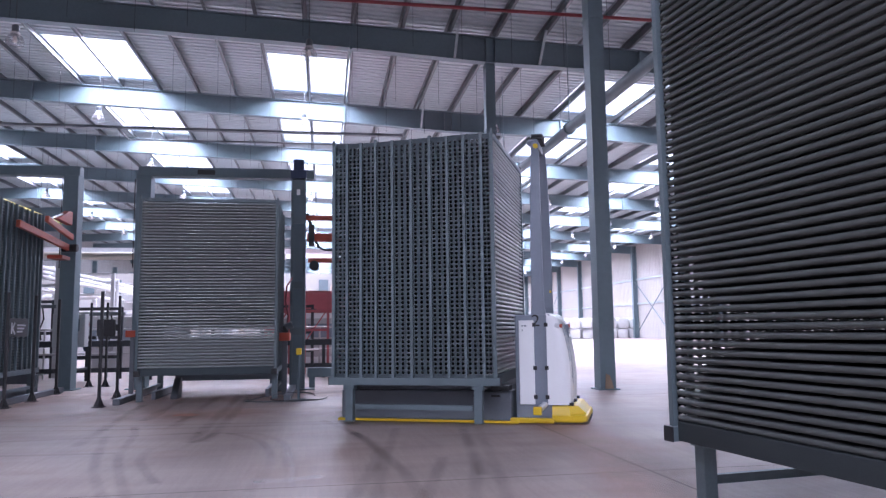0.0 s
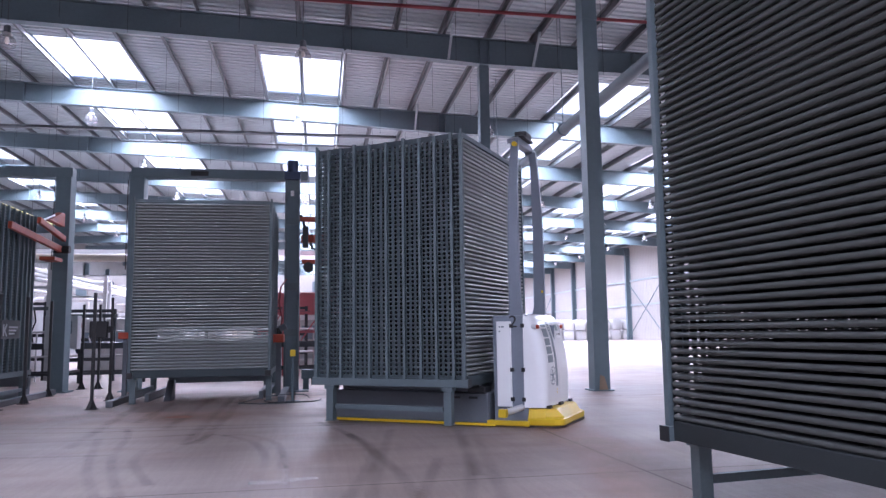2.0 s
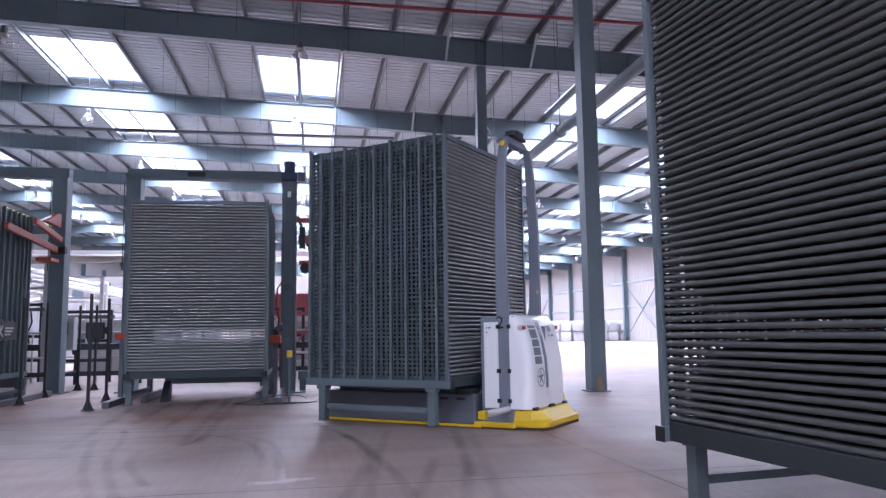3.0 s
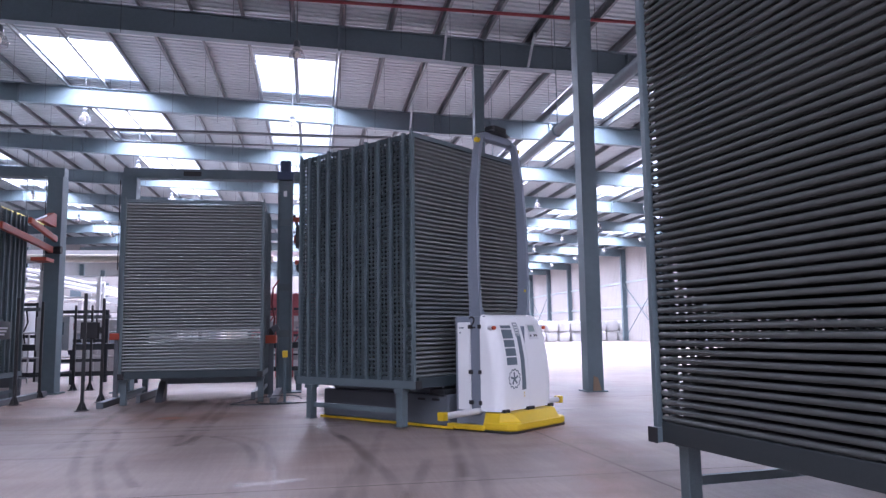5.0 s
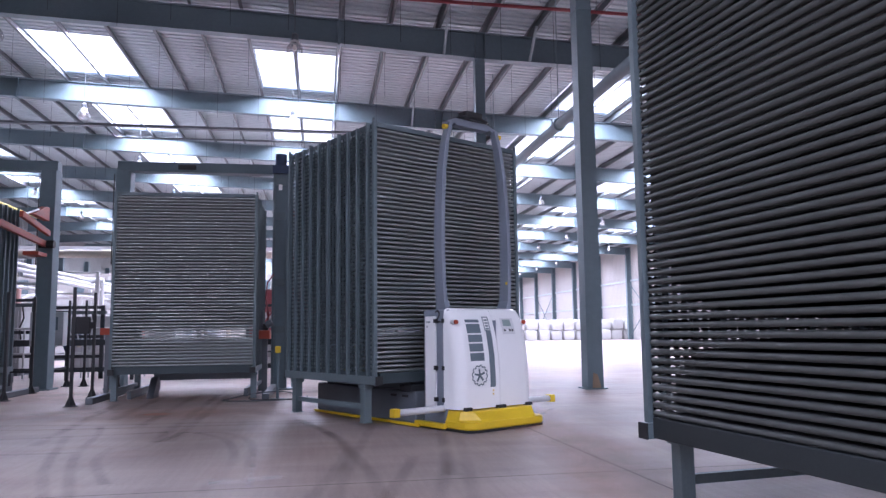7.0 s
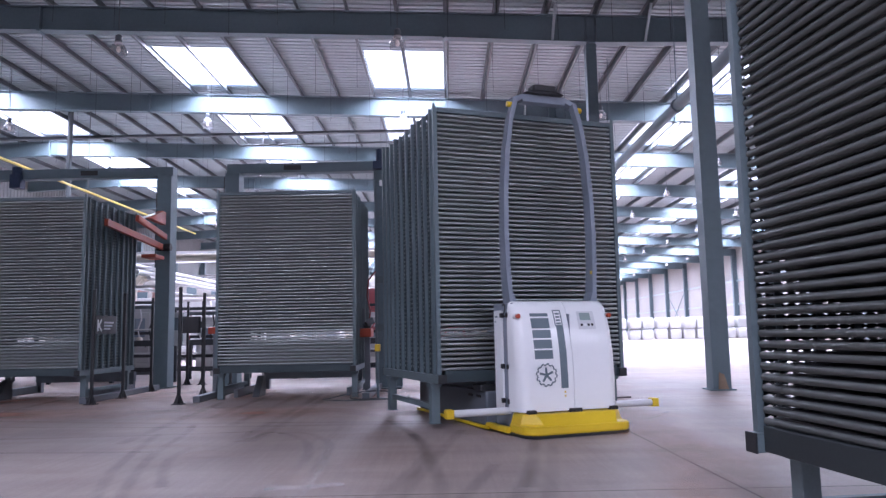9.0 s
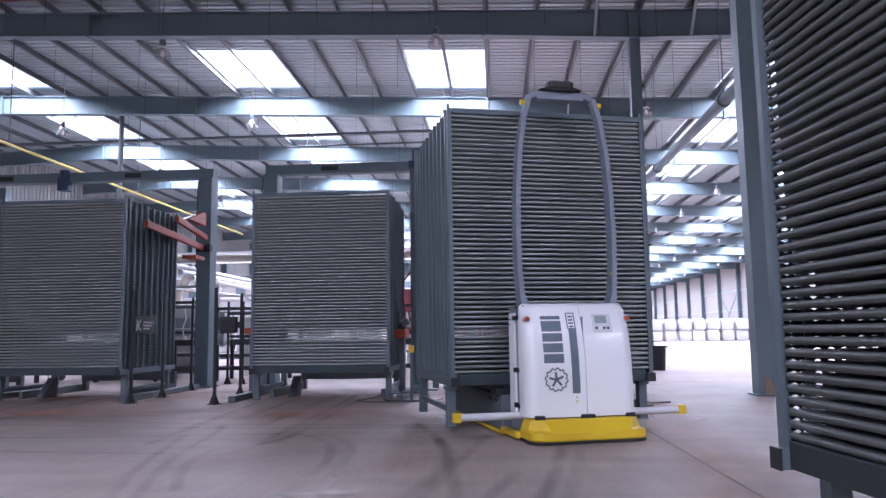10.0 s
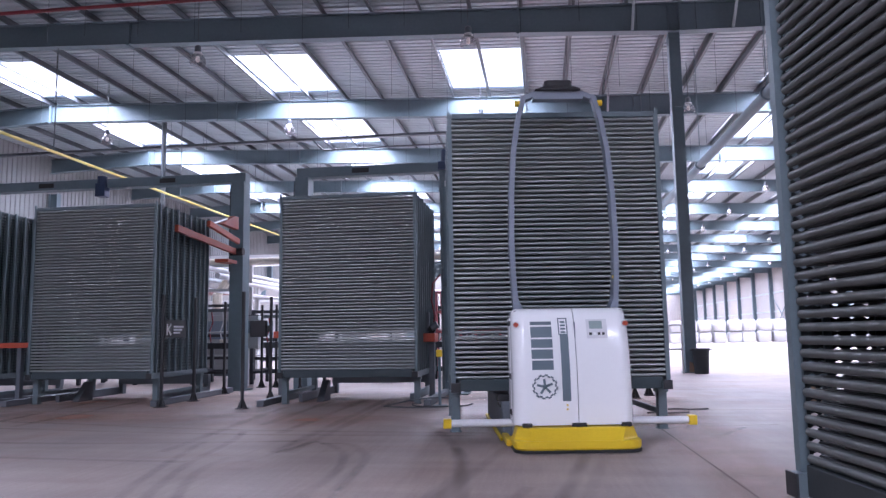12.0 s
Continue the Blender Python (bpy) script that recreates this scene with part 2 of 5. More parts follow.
def tube(m, p0, p1, r, n=8, r1=None, caps=True):
    v, f = m
    p0, p1 = Vector(p0), Vector(p1)
    a = (p1 - p0).normalized()
    s = a.orthogonal().normalized()
    t = a.cross(s)
    i = len(v)
    for p, rad in ((p0, r), (p1, r if r1 is None else r1)):
        v += [tuple(p + (s * math.cos(2 * math.pi * k / n) + t * math.sin(2 * math.pi * k / n)) * rad) for k in range(n)]
    f += [(i + k, i + (k + 1) % n, i + n + (k + 1) % n, i + n + k) for k in range(n)]
    if caps:
        f += [tuple(i + k for k in reversed(range(n))), tuple(i + n + k for k in range(n))]
    return m


def bar(m, p0, p1, w, d, up=(0, 0, 1)):
    """A square bar from p0 to p1, w wide and d deep towards up."""
    v, f = m
    p0, p1 = Vector(p0), Vector(p1)
    a = (p1 - p0).normalized()
    s = a.cross(Vector(up)).normalized()
    t = s.cross(a)
    i = len(v)
    for p in (p0, p1):
        v += [tuple(p + s * sx * w / 2 + t * sy * d / 2) for sx, sy in ((-1, -1), (1, -1), (1, 1), (-1, 1))]
    f += [(i + k, i + (k + 1) % 4, i + 4 + (k + 1) % 4, i + 4 + k) for k in range(4)] + [(i + 3, i + 2, i + 1, i), (i + 4, i + 5, i + 6, i + 7)]
    return m


def loft(m, rings, close=True):
    v, f = m
    i, n = len(v), len(rings[0])
    for ring in rings:
        v += [tuple(p) for p in ring]
    for a in range(len(rings) - 1):
        f += [(i + a * n + k, i + a * n + (k + 1) % n, i + (a + 1) * n + (k + 1) % n, i + (a + 1) * n + k) for k in range(n)]
    if close:
        f += [tuple(i + k for k in reversed(range(n))), tuple(i + (len(rings) - 1) * n + k for k in range(n))]
    return m


def path_tube(m, pts, r, n=8):
    """One unbroken tube swept through the points."""
    p = [Vector(q) for q in pts]
    side, rings = None, []
    for k, q in enumerate(p):
        d = (p[min(k + 1, len(p) - 1)] - p[max(k - 1, 0)]).normalized()
        side = d.orthogonal().normalized() if side is None else (side - d * side.dot(d)).normalized()
        other = d.cross(side)
        rings.append([q + (side * math.cos(2 * math.pi * a / n) + other * math.sin(2 * math.pi * a / n)) * r for a in range(n)])
    return loft(m, rings)


def lathe(m, prof, at=(0, 0, 0), n=20):
    rings = [[(at[0] + r * math.cos(2 * math.pi * k / n), at[1] + r * math.sin(2 * math.pi * k / n), at[2] + z) for k in range(n)] for r, z in prof]
    return loft(m, rings, False)


def part(name, m, material, parent=None, label="", bevel=0.0, smooth=False):
    data = bpy.data.meshes.new(name)
    data.from_pydata(m[0], [], m[1])
    data.update()
    bm = bmesh.new()
    bm.from_mesh(data)
    bmesh.ops.recalc_face_normals(bm, faces=bm.faces)
    bm.to_mesh(data)
    bm.free()
    data.materials.append(material)
    if smooth:
        for p in data.polygons:
            p.use_smooth = True
    ob = new(name, data)
    if smooth:
        mod = ob.modifiers.new("edge", "EDGE_SPLIT")
        mod.split_angle = radians(40)
    if bevel:
        mod = ob.modifiers.new("bevel", "BEVEL")
        mod.width, mod.segments, mod.limit_method = bevel, 2, "ANGLE"
    if parent:
        ob.parent = parent
    if label:
        ob["label"] = label
    return ob


def raw_part(name, m, material, parent=None, label="", smooth=False):
    """As part(), for large meshes whose faces are already turned outwards."""
    data = bpy.data.meshes.new(name)
    data.from_pydata(m[0], [], m[1])
    data.materials.append(material)
    if smooth:
        data.shade_smooth()
    ob = new(name, data)
    if parent:
        ob.parent = parent
    if label:
        ob["label"] = label
    return ob


def twin(ob, parent, m):
    """Another object on the same mesh data."""
    o = ob.copy()
    scene.collection.objects.link(o)
    o.parent = parent
    o.matrix_basis = m
    return o


def writing(name, text, size, material, parent, m):
    cu = bpy.data.curves.new(name, "FONT")
    cu.body, cu.size, cu.align_x, cu.align_y, cu.extrude = text, size, "CENTER", "CENTER", 0.0008
    tmp = new(name, cu)
    data = bpy.data.meshes.new_from_object(tmp)
    bpy.data.objects.remove(tmp)
    data.materials.clear()
    data.materials.append(material)
    ob = new(name, data)
    ob.parent = parent
    ob.matrix_basis = m
    return ob


# ---- the hall ----

floor = tagged(part("floor", box(mesh(), X0 - 0.3, X1 + 0.3, Y0 - 0.3, Y1 + 0.3, -0.2, 0.0), M_FLOOR), "polished concrete floor with pinkish clay dust and tyre marks", "floor", kind="structure")


def strip(m, xa, xb, ya, yb):
    """Ribbed roof sheet, ribs across the hall."""
    v, f = m
    n = max(1, round((yb - ya) / 0.25))
    d = (yb - ya) / n
    i = len(v)
    rows = []
    for k in range(n):
        y = ya + k * d
        rows += [(y, 0.0), (y + d * 0.58, 0.0), (y + d * 0.68, 0.045), (y + d * 0.9, 0.045)]
    rows.append((yb, 0.0))
    xs = [xa, RIDGE, xb] if xa < RIDGE < xb else [xa, xb]
    w = len(xs)
    for y, h in rows:
        v += [(x, y, roof_z(x) + h) for x in xs]
    f += [(i + w * k + j, i + w * k + w + j, i + w * k + w + j + 1, i + w * k + j + 1) for k in range(len(rows) - 1) for j in range(w - 1)]


def build_roof():
    m = mesh()
    for by in BEAM_Y[:-1]:
        if min(abs(by - d) for d in DARK_BAYS) < 0.1:
            strip(m, X0 - 0.3, X1 + 0.3, by, by + BAY)
            continue
        ya, yb = by + 3.06, by + 6.55
        strip(m, X0 - 0.3, X1 + 0.3, by, ya)
        strip(m, X0 - 0.3, X1 + 0.3, yb, by + BAY)
        edges = [X0 - 0.3] + [e for c in LIGHT_X for e in (c - 1.185, c + 1.185)] + [X1 + 0.3]
        for xa, xb in zip(edges[::2], edges[1::2]):
            strip(m, xa, xb, ya, yb)
        # closing strips at the ends of the ribs
        for xe in edges[1:-1]:
            i = len(m[0])
            m[0].extend([(xe, ya, roof_z(xe) - 0.002), (xe, yb, roof_z(xe) - 0.002), (xe, yb, roof_z(xe) + 0.05), (xe, ya, roof_z(xe) + 0.05)])
            m[1].append((i, i + 1, i + 2, i + 3))
    roof = raw_part("ceiling", m, M_ROOF)
    tagged(roof, "pale ribbed steel roof sheeting on dark purlins", "ceiling", kind="structure")
    pane = mesh()
    pane[0].extend([(-1.21, -1.77, 0.05), (1.21, -1.77, 0.05), (1.21, 1.77, 0.05), (-1.21, 1.77, 0.05)])
    pane[1].append((0, 1, 2, 3))
    first = None
    tilt = math.degrees(math.atan(0.04))
    for by in BEAM_Y[:-1]:
        if min(abs(by - d) for d in DARK_BAYS) < 0.1:
            continue
        for c in LIGHT_X:
            m4 = pose(c, by + 4.805, roof_z(c), 0, tilt if c > RIDGE else -tilt, 0)
            if first is None:
                first = part("roof_window", pane, M_PANE)
                first.matrix_basis = m4
                tagged(first, "milky translucent rooflight panel in steel roof", "skylight", "rooflights", "structure")
            else:
                twin(first, None, m4)


build_roof()


def build_steel():
    # purlins: one long Z section each
    x = PX - PURLIN * 17
    first = None
    while x < X1:
        if x > X0:
            if first is None:
                m = mesh()
                box(m, -0.004, 0.004, Y0, Y1, -0.2, 0.0)
                box(m, 0.004, 0.07, Y0, Y1, -0.2, -0.192)
                box(m, -0.07, -0.004, Y0, Y1, -0.012, -0.004)
                first = part("purlin", m, M_GALV)
                tagged(first, "dark galvanised steel roof purlin", "purlin", "purlins", "structure")
                first.matrix_basis = pose(x, 0, roof_z(x) - 0.004)
            else:
                twin(first, None, pose(x, 0, roof_z(x) - 0.004))
        x += PURLIN
    # rafters with a haunch over the inner column
    CX = 4.43

    def bottom(x):
        return roof_z(x) - 0.84 - 0.08 * max(0.0, 1 - abs(x - CX) / 4.2)

    stops = [X0, RIDGE, -4, 0.2, 2.2, CX, 6.6, 8.7, 14, X1]

    def run(half, low, high):
        """A strip that follows the rafter, between two heights given as functions of x."""
        return loft(mesh(), [[(x, -half, low(x)), (x, half, low(x)), (x, half, high(x)), (x, -half, high(x))] for x in stops])

    rafter = new("rafter")
    tagged(rafter, "grey painted steel rafter with bolted splices", "beam", "rafters", "structure")
    part("web", run(0.007, bottom, lambda x: roof_z(x) - 0.215), M_STEEL, rafter)
    part("bottom_flange", run(0.13, lambda x: bottom(x) - 0.016, bottom), M_STEEL, rafter)
    part("top_flange", run(0.13, lambda x: roof_z(x) - 0.22, lambda x: roof_z(x) - 0.204), M_STEEL, rafter)
    for x in (-9.7, 0.67, 8.7, -17.0, 17.0):
        m = box(mesh(), x - 0.03, x + 0.03, -0.15, 0.15, bottom(x) - 0.06, roof_z(x) - 0.24)
        for sy in (-0.1, 0.1):
            for dz in (0.02, 0.12, 0.45):
                box(m, x - 0.05, x + 0.05, sy - 0.02, sy + 0.02, bottom(x) + dz, bottom(x) + dz + 0.035)
        part("splice_plate", m, M_STEEL, rafter)
    for x in (CX - 0.13, CX + 0.13):
        part("stiffener", box(mesh(), x - 0.01, x + 0.01, -0.12, 0.12, bottom(x), roof_z(x) - 0.225), M_STEEL, rafter)
    for x in (CX - 1.0, CX + 1.35):
        m = bar(mesh(), (x, -0.1, bottom(x) + 0.01), (x, -0.8, roof_z(x) - 0.19), 0.06, 0.06)
        part("fly_brace", m, M_ROOF, rafter, "pale angle brace from flange to purlin")
    rafter.matrix_basis = pose(0, BEAM_Y[0], 0)
    for y in BEAM_Y[1:]:
        copy_thing(rafter, pose(0, y, 0))
    # inner columns
    h = bottom(CX)
    col = new("column")
    tagged(col, "grey steel column with worn concrete patch at its foot", "column", "hall columns", "structure")
    m = mesh()
    box(m, -0.13, 0.13, -0.14, -0.125, 0.02, h)
    box(m, -0.13, 0.13, 0.125, 0.14, 0.02, h)
    box(m, -0.13, -0.12, -0.125, 0.125, 0.02, h)
    box(m, 0.12, 0.13, -0.125, 0.125, 0.02, h)
    part("shaft", m, M_STEEL, col)
    m = mesh()
    box(m, -0.18, 0.18, -0.19, 0.19, 0, 0.02)
    part("base_plate", m, M_STEEL, col)
    m = mesh()
    box(m, -0.14, 0.14, -0.15, 0.15, h - 0.12, h - 0.09)
    box(m, -0.14, 0.14, -0.15, 0.15, 6.3, 6.34)
    part("cap_plate", m, M_STEEL, col)
    m = mesh()
    loft(m, [[(-0.06, -0.165, 0.0), (0.09, -0.165, 0.0), (0.09, -0.13, 0.0), (-0.06, -0.13, 0.0)], [(-0.05, -0.16, 0.13), (0.05, -0.16, 0.15), (0.05, -0.13, 0.15), (-0.05, -0.13, 0.13)], [(-0.04, -0.146, 0.26), (0.03, -0.146, 0.23), (0.03, -0.13, 0.23), (-0.04, -0.13, 0.26)]])
    part("mortar_patch", m, M_RUST, col, "rough brown mortar patch")
    col.matrix_basis = pose(4.58, 11.4, 0)
    for y in (18.72, 46.6, 74.6, 102.6, -9.4):
        copy_thing(col, pose(4.42, y, 0))


build_steel()


def sheet_wall(name, along, at, a0, a1, h0, h1, label, sheet=None):
    """Ribbed sheet wall, 0.1 m thick, that runs along one axis."""
    v, f = mesh()
    n = int((a1 - a0) / 0.3)
    rows = []
    for k in range(n):
        a = a0 + (a1 - a0) * k / n
        d = (a1 - a0) / n
        rows += [(a, 0.0), (a + d * 0.6, 0.0), (a + d * 0.7, 0.035), (a + d * 0.9, 0.035)]
    rows.append((a1, 0.0))
    for a, off in rows:
        h = h0 + (h1 - h0) * (a - a0) / (a1 - a0)
        for z in (0.0, h):
            v.append((at + off, a, z) if along == "y" else (a, at + off, z))
    f += [(2 * k, 2 * k + 2, 2 * k + 3, 2 * k + 1) for k in range(len(rows) - 1)]
    w = raw_part(name, (v, f), sheet or M_WALL)
    back = mesh()
    s = 0.1 if at > 0 else -0.1
    lo, hi = sorted((at + s, at + s * 2))
    if along == "y":
        box(back, lo, hi, a0, a1, 0, max(h0, h1) + 0.3)
    else:
        box(back, a0, a1, lo, hi, 0, max(h0, h1) + 0.3)
    part("backing", back, sheet or M_WALL, w)
    return tagged(w, label, "wall", kind="structure")


sheet_wall("wall_east", "y", X1, Y0, Y1, roof_z(X1), roof_z(X1), "pale ribbed sheet wall with steel posts")
sheet_wall("wall_west", "y", X0 - 0.05, Y0, Y1, roof_z(X0), roof_z(X0), "grey ribbed sheet wall darkened for shade, with steel posts", M_WALLW)
sheet_wall("wall_north", "x", Y1, X0, X1, roof_z(X0), roof_z(X1), "pale ribbed sheet end wall")
sheet_wall("wall_south", "x", Y0 - 0.05, X0, X1, roof_z(X0), roof_z(X1), "pale ribbed sheet end wall")


def build_wall_steel():
    post = None
    for wx, s in ((X1, -1), (X0, 1)):
        for y in BEAM_Y:
            h = roof_z(wx) - 0.3
            if post is None:
                m = mesh()
                box(m, -0.2, 0.2, -0.008, 0.008, 0, h)
                box(m, -0.215, -0.2, -0.15, 0.15, 0, h)
                box(m, 0.2, 0.215, -0.15, 0.15, 0, h)
                post = part("wall_post", m, M_STEEL)
                post.matrix_basis = pose(wx + s * 0.24, y, 0)
                tagged(post, "grey steel wall post", "post", "wall posts", "structure")
            else:
                twin(post, None, pose(wx + s * 0.24, y, 0))
    for wx, s in ((X1, -1), (X0, 1)):
        for z in (2.9, 5.0):
            m = box(mesh(), wx + s * 0.05 - 0.04, wx + s * 0.05 + 0.04, Y0, Y1, z, z + 0.16)
            tagged(part("wall_rail", m, M_ROOF), "pale steel wall rail", "rail", "wall rails", "structure")
        for k in (13, 14, 18, 12):
            ya, yb = BEAM_Y[k - 4], BEAM_Y[k - 3]
            m = mesh()
            tube(m, (wx + s * 0.3, ya, 0.2), (wx + s * 0.3, yb, 5.0), 0.04, 6)
            tube(m, (wx + s * 0.3, yb, 0.2), (wx + s * 0.3, ya, 5.0), 0.04, 6)
            tagged(part("cross_brace", m, M_STEEL), "crossed steel wall bracing", "brace", "wall braces", "structure")


build_wall_steel()


def build_services():
    m = mesh()
    tube(m, (X0, 14.5, 8.02), (X1, 15.35, 8.02), 0.04, 10)
    tagged(part("sprinkler_pipe", m, M_RED, smooth=True), "red painted sprinkler pipe under the roof", "pipe")
    duct = new("duct")
    tagged(duct, "grey round duct hung along the hall", "duct")
    m = mesh()
    tube(m, (5.6, 6, 5.6), (5.6, 120, 5.6), 0.115, 16)
    part("duct_pipe", m, M_STEEL, duct, smooth=True)
    for y in (15.7, 22.0, 29.0, 36.0, 43.0):
        tube(m2 := mesh(), (5.6, y - 0.04, 5.6), (5.6, y + 0.04, 5.6), 0.15, 16)
        part("flange", m2, M_STEEL, duct)
        part("hanger", tube(mesh(), (5.6, y, 5.7), (5.6, y, roof_z(5.6) + 0.02), 0.012, 6), M_STEEL, duct)
    gas = new("gas_pipe")
    tagged(gas, "yellow gas pipe hung along the hall", "pipe")
    part("pipe", tube(mesh(), (-11.8, 4, 6.0), (-11.8, 36.5, 6.0), 0.04, 10), M_YPIPE, gas, smooth=True)
    for y in BEAM_Y[3:8]:
        part("hanger", tube(mesh(), (-11.8, y, 6.0), (-11.8, y, roof_z(-11.8) - 0.8), 0.015, 6), M_GALV, gas)
    # slim cable tray across the bays and drop rods
    y = 28.0
    m = mesh()
    box(m, X0, 3.0, y - 0.1, y + 0.1, 8.56, 8.575)
    box(m, X0, 3.0, y - 0.1, y - 0.09, 8.575, 8.65)
    box(m, X0, 3.0, y + 0.09, y + 0.1, 8.575, 8.65)
    tagged(part("cable_tray", m, M_GALV), "galvanised cable tray under the roof", "cable tray")
    m = mesh()
    tube(m, (-7.2, y, 8.16), (3.0, y, 8.2), 0.035, 8)
    tube(m, (-7.2, y, 8.16), (-7.6, y, 8.56), 0.035, 8)
    tagged(part("service_pipe", m, M_GALV, smooth=True), "slim grey service pipe under the roof", "pipe")
    rod = None
    random.seed(5)
    for by in BEAM_Y[4:9]:
        for k in range(-12, 8):
            for dy in (2.2, 4.9):
                x = PX + PURLIN * k
                if rod is None:
                    rod = part("drop_wire", tube(mesh(), (0, 0, -1.4), (0, 0, 0), 0.005, 5), M_BLACK)
                    tagged(rod, "thin dark suspension wire under the roof", "wire", "suspension wires")
                    rod.matrix_basis = pose(x + 0.03, by + dy + random.uniform(-0.4, 0.4), roof_z(x) - 0.18)
                else:
                    twin(rod, None, pose(x + 0.03, by + dy + random.uniform(-0.4, 0.4), roof_z(x) - 0.18))


build_services()


def build_lamps():
    lamp = new("high_bay_lamp")
    tagged(lamp, "high bay lamp with clear dome on a thin rod", "lamp", "hall lamps")
    part("rod", tube(mesh(), (0, 0, 0.38), (0, 0, 1.84), 0.012, 6), M_GALV, lamp)
    part("gear_box", lathe(mesh(), [(0, 0.4), (0.05, 0.4), (0.085, 0.36), (0.085, 0.2), (0.1, 0.18)], n=14), M_CHASSIS, lamp)
    part("collar", lathe(mesh(), [(0.1, 0.2), (0.12, 0.16), (0.1, 0.12)], n=14), M_ALU, lamp)
    part("dome", lathe(mesh(), [(0.1, 0.15), (0.16, 0.1), (0.2, 0.02), (0.215, -0.06), (0.2, -0.13), (0.18, -0.15)], n=20), M_DOME, lamp, "clear ribbed dome", smooth=True)
    part("bulb", lathe(mesh(), [(0, 0.1), (0.04, 0.08), (0.06, 0.0), (0.04, -0.06), (0, -0.08)], n=12), M_BULB, lamp, "warm lit bulb")
    spots = [(x, by - 2.4) for by in BEAM_Y[3:21] for x in (-12.9, -6.58, -0.36, 5.9, 12.1, 18.3, 24.4) if by > 20 or x < 5]
    for k, (x, y) in enumerate(spots):
        far = y > 17
        z = 7.62 if far else 7.3
        x -= 0.3 if far else 0.0
        ob = lamp if k == 0 else copy_thing(lamp, pose(x, y, z))
        ob.matrix_basis = pose(x, y, z) @ Matrix.Diagonal((0.86, 0.86, 0.86, 1))
        for c in ob.children:
            if c.name.startswith("rod"):
                c.scale.z = (roof_z(x) - z) / 1.83 / 0.86


build_lamps()


# ---- racks ----
RD, ROWS, PITCH, Z0 = 1.8, 54, 0.0459, 0.51
PANELS = [0.0, 0.13, 0.32, 0.5, 0.69, 0.9, 1.11, 1.3, 1.47, 1.63, 1.8]
COLS = [a + (b - a) * (0.2 + 0.3 * k) for a, b in zip(PANELS, PANELS[1:]) for k in range(3)]


def holed_plate(x, hole):
    """Perforated side plates, one octagonal hole for each roller."""
    v, f = mesh()
    for a, b in zip(PANELS, PANELS[1:]):
        cs = [a + (b - a) * (0.2 + 0.3 * k) for k in range(3)]
        es = [a + 0.004, (cs[0] + cs[1]) / 2, (cs[1] + cs[2]) / 2, b - 0.004]
        for c, y0, y1 in zip(cs, es, es[1:]):
            for r in range(ROWS):
                zc = Z0 + PITCH * r
                z0, z1 = zc - PITCH / 2, zc + PITCH / 2
                i = len(v)
                outer = [(y0, z0), (c, z0), (y1, z0), (y1, zc), (y1, z1), (c, z1), (y0, z1), (y0, zc)]
                v += [(x, y, z) for y, z in outer]
                v += [(x, c + hole * math.cos(math.radians(225 + 45 * k)), zc + hole * math.sin(math.radians(225 + 45 * k))) for k in range(8)]
                f += [(i + k, i + (k + 1) % 8, i + 8 + (k + 1) % 8, i + 8 + k) for k in range(8)]
        # blank strips under and over the holes
        i = len(v)
        zt = Z0 + PITCH * (ROWS - 0.5)
        rise = 0.038 + 0.012 * ((a * 37) % 1)
        for z0, z1 in ((Z0 - PITCH / 2 - 0.03, Z0 - PITCH / 2), (zt, zt + rise)):
            i = len(v)
            v += [(x, a + 0.004, z0), (x, b - 0.004, z0), (x, b - 0.004, z1), (x, a + 0.004, z1)]
            f.append((i, i + 1, i + 2, i + 3))
    return v, f


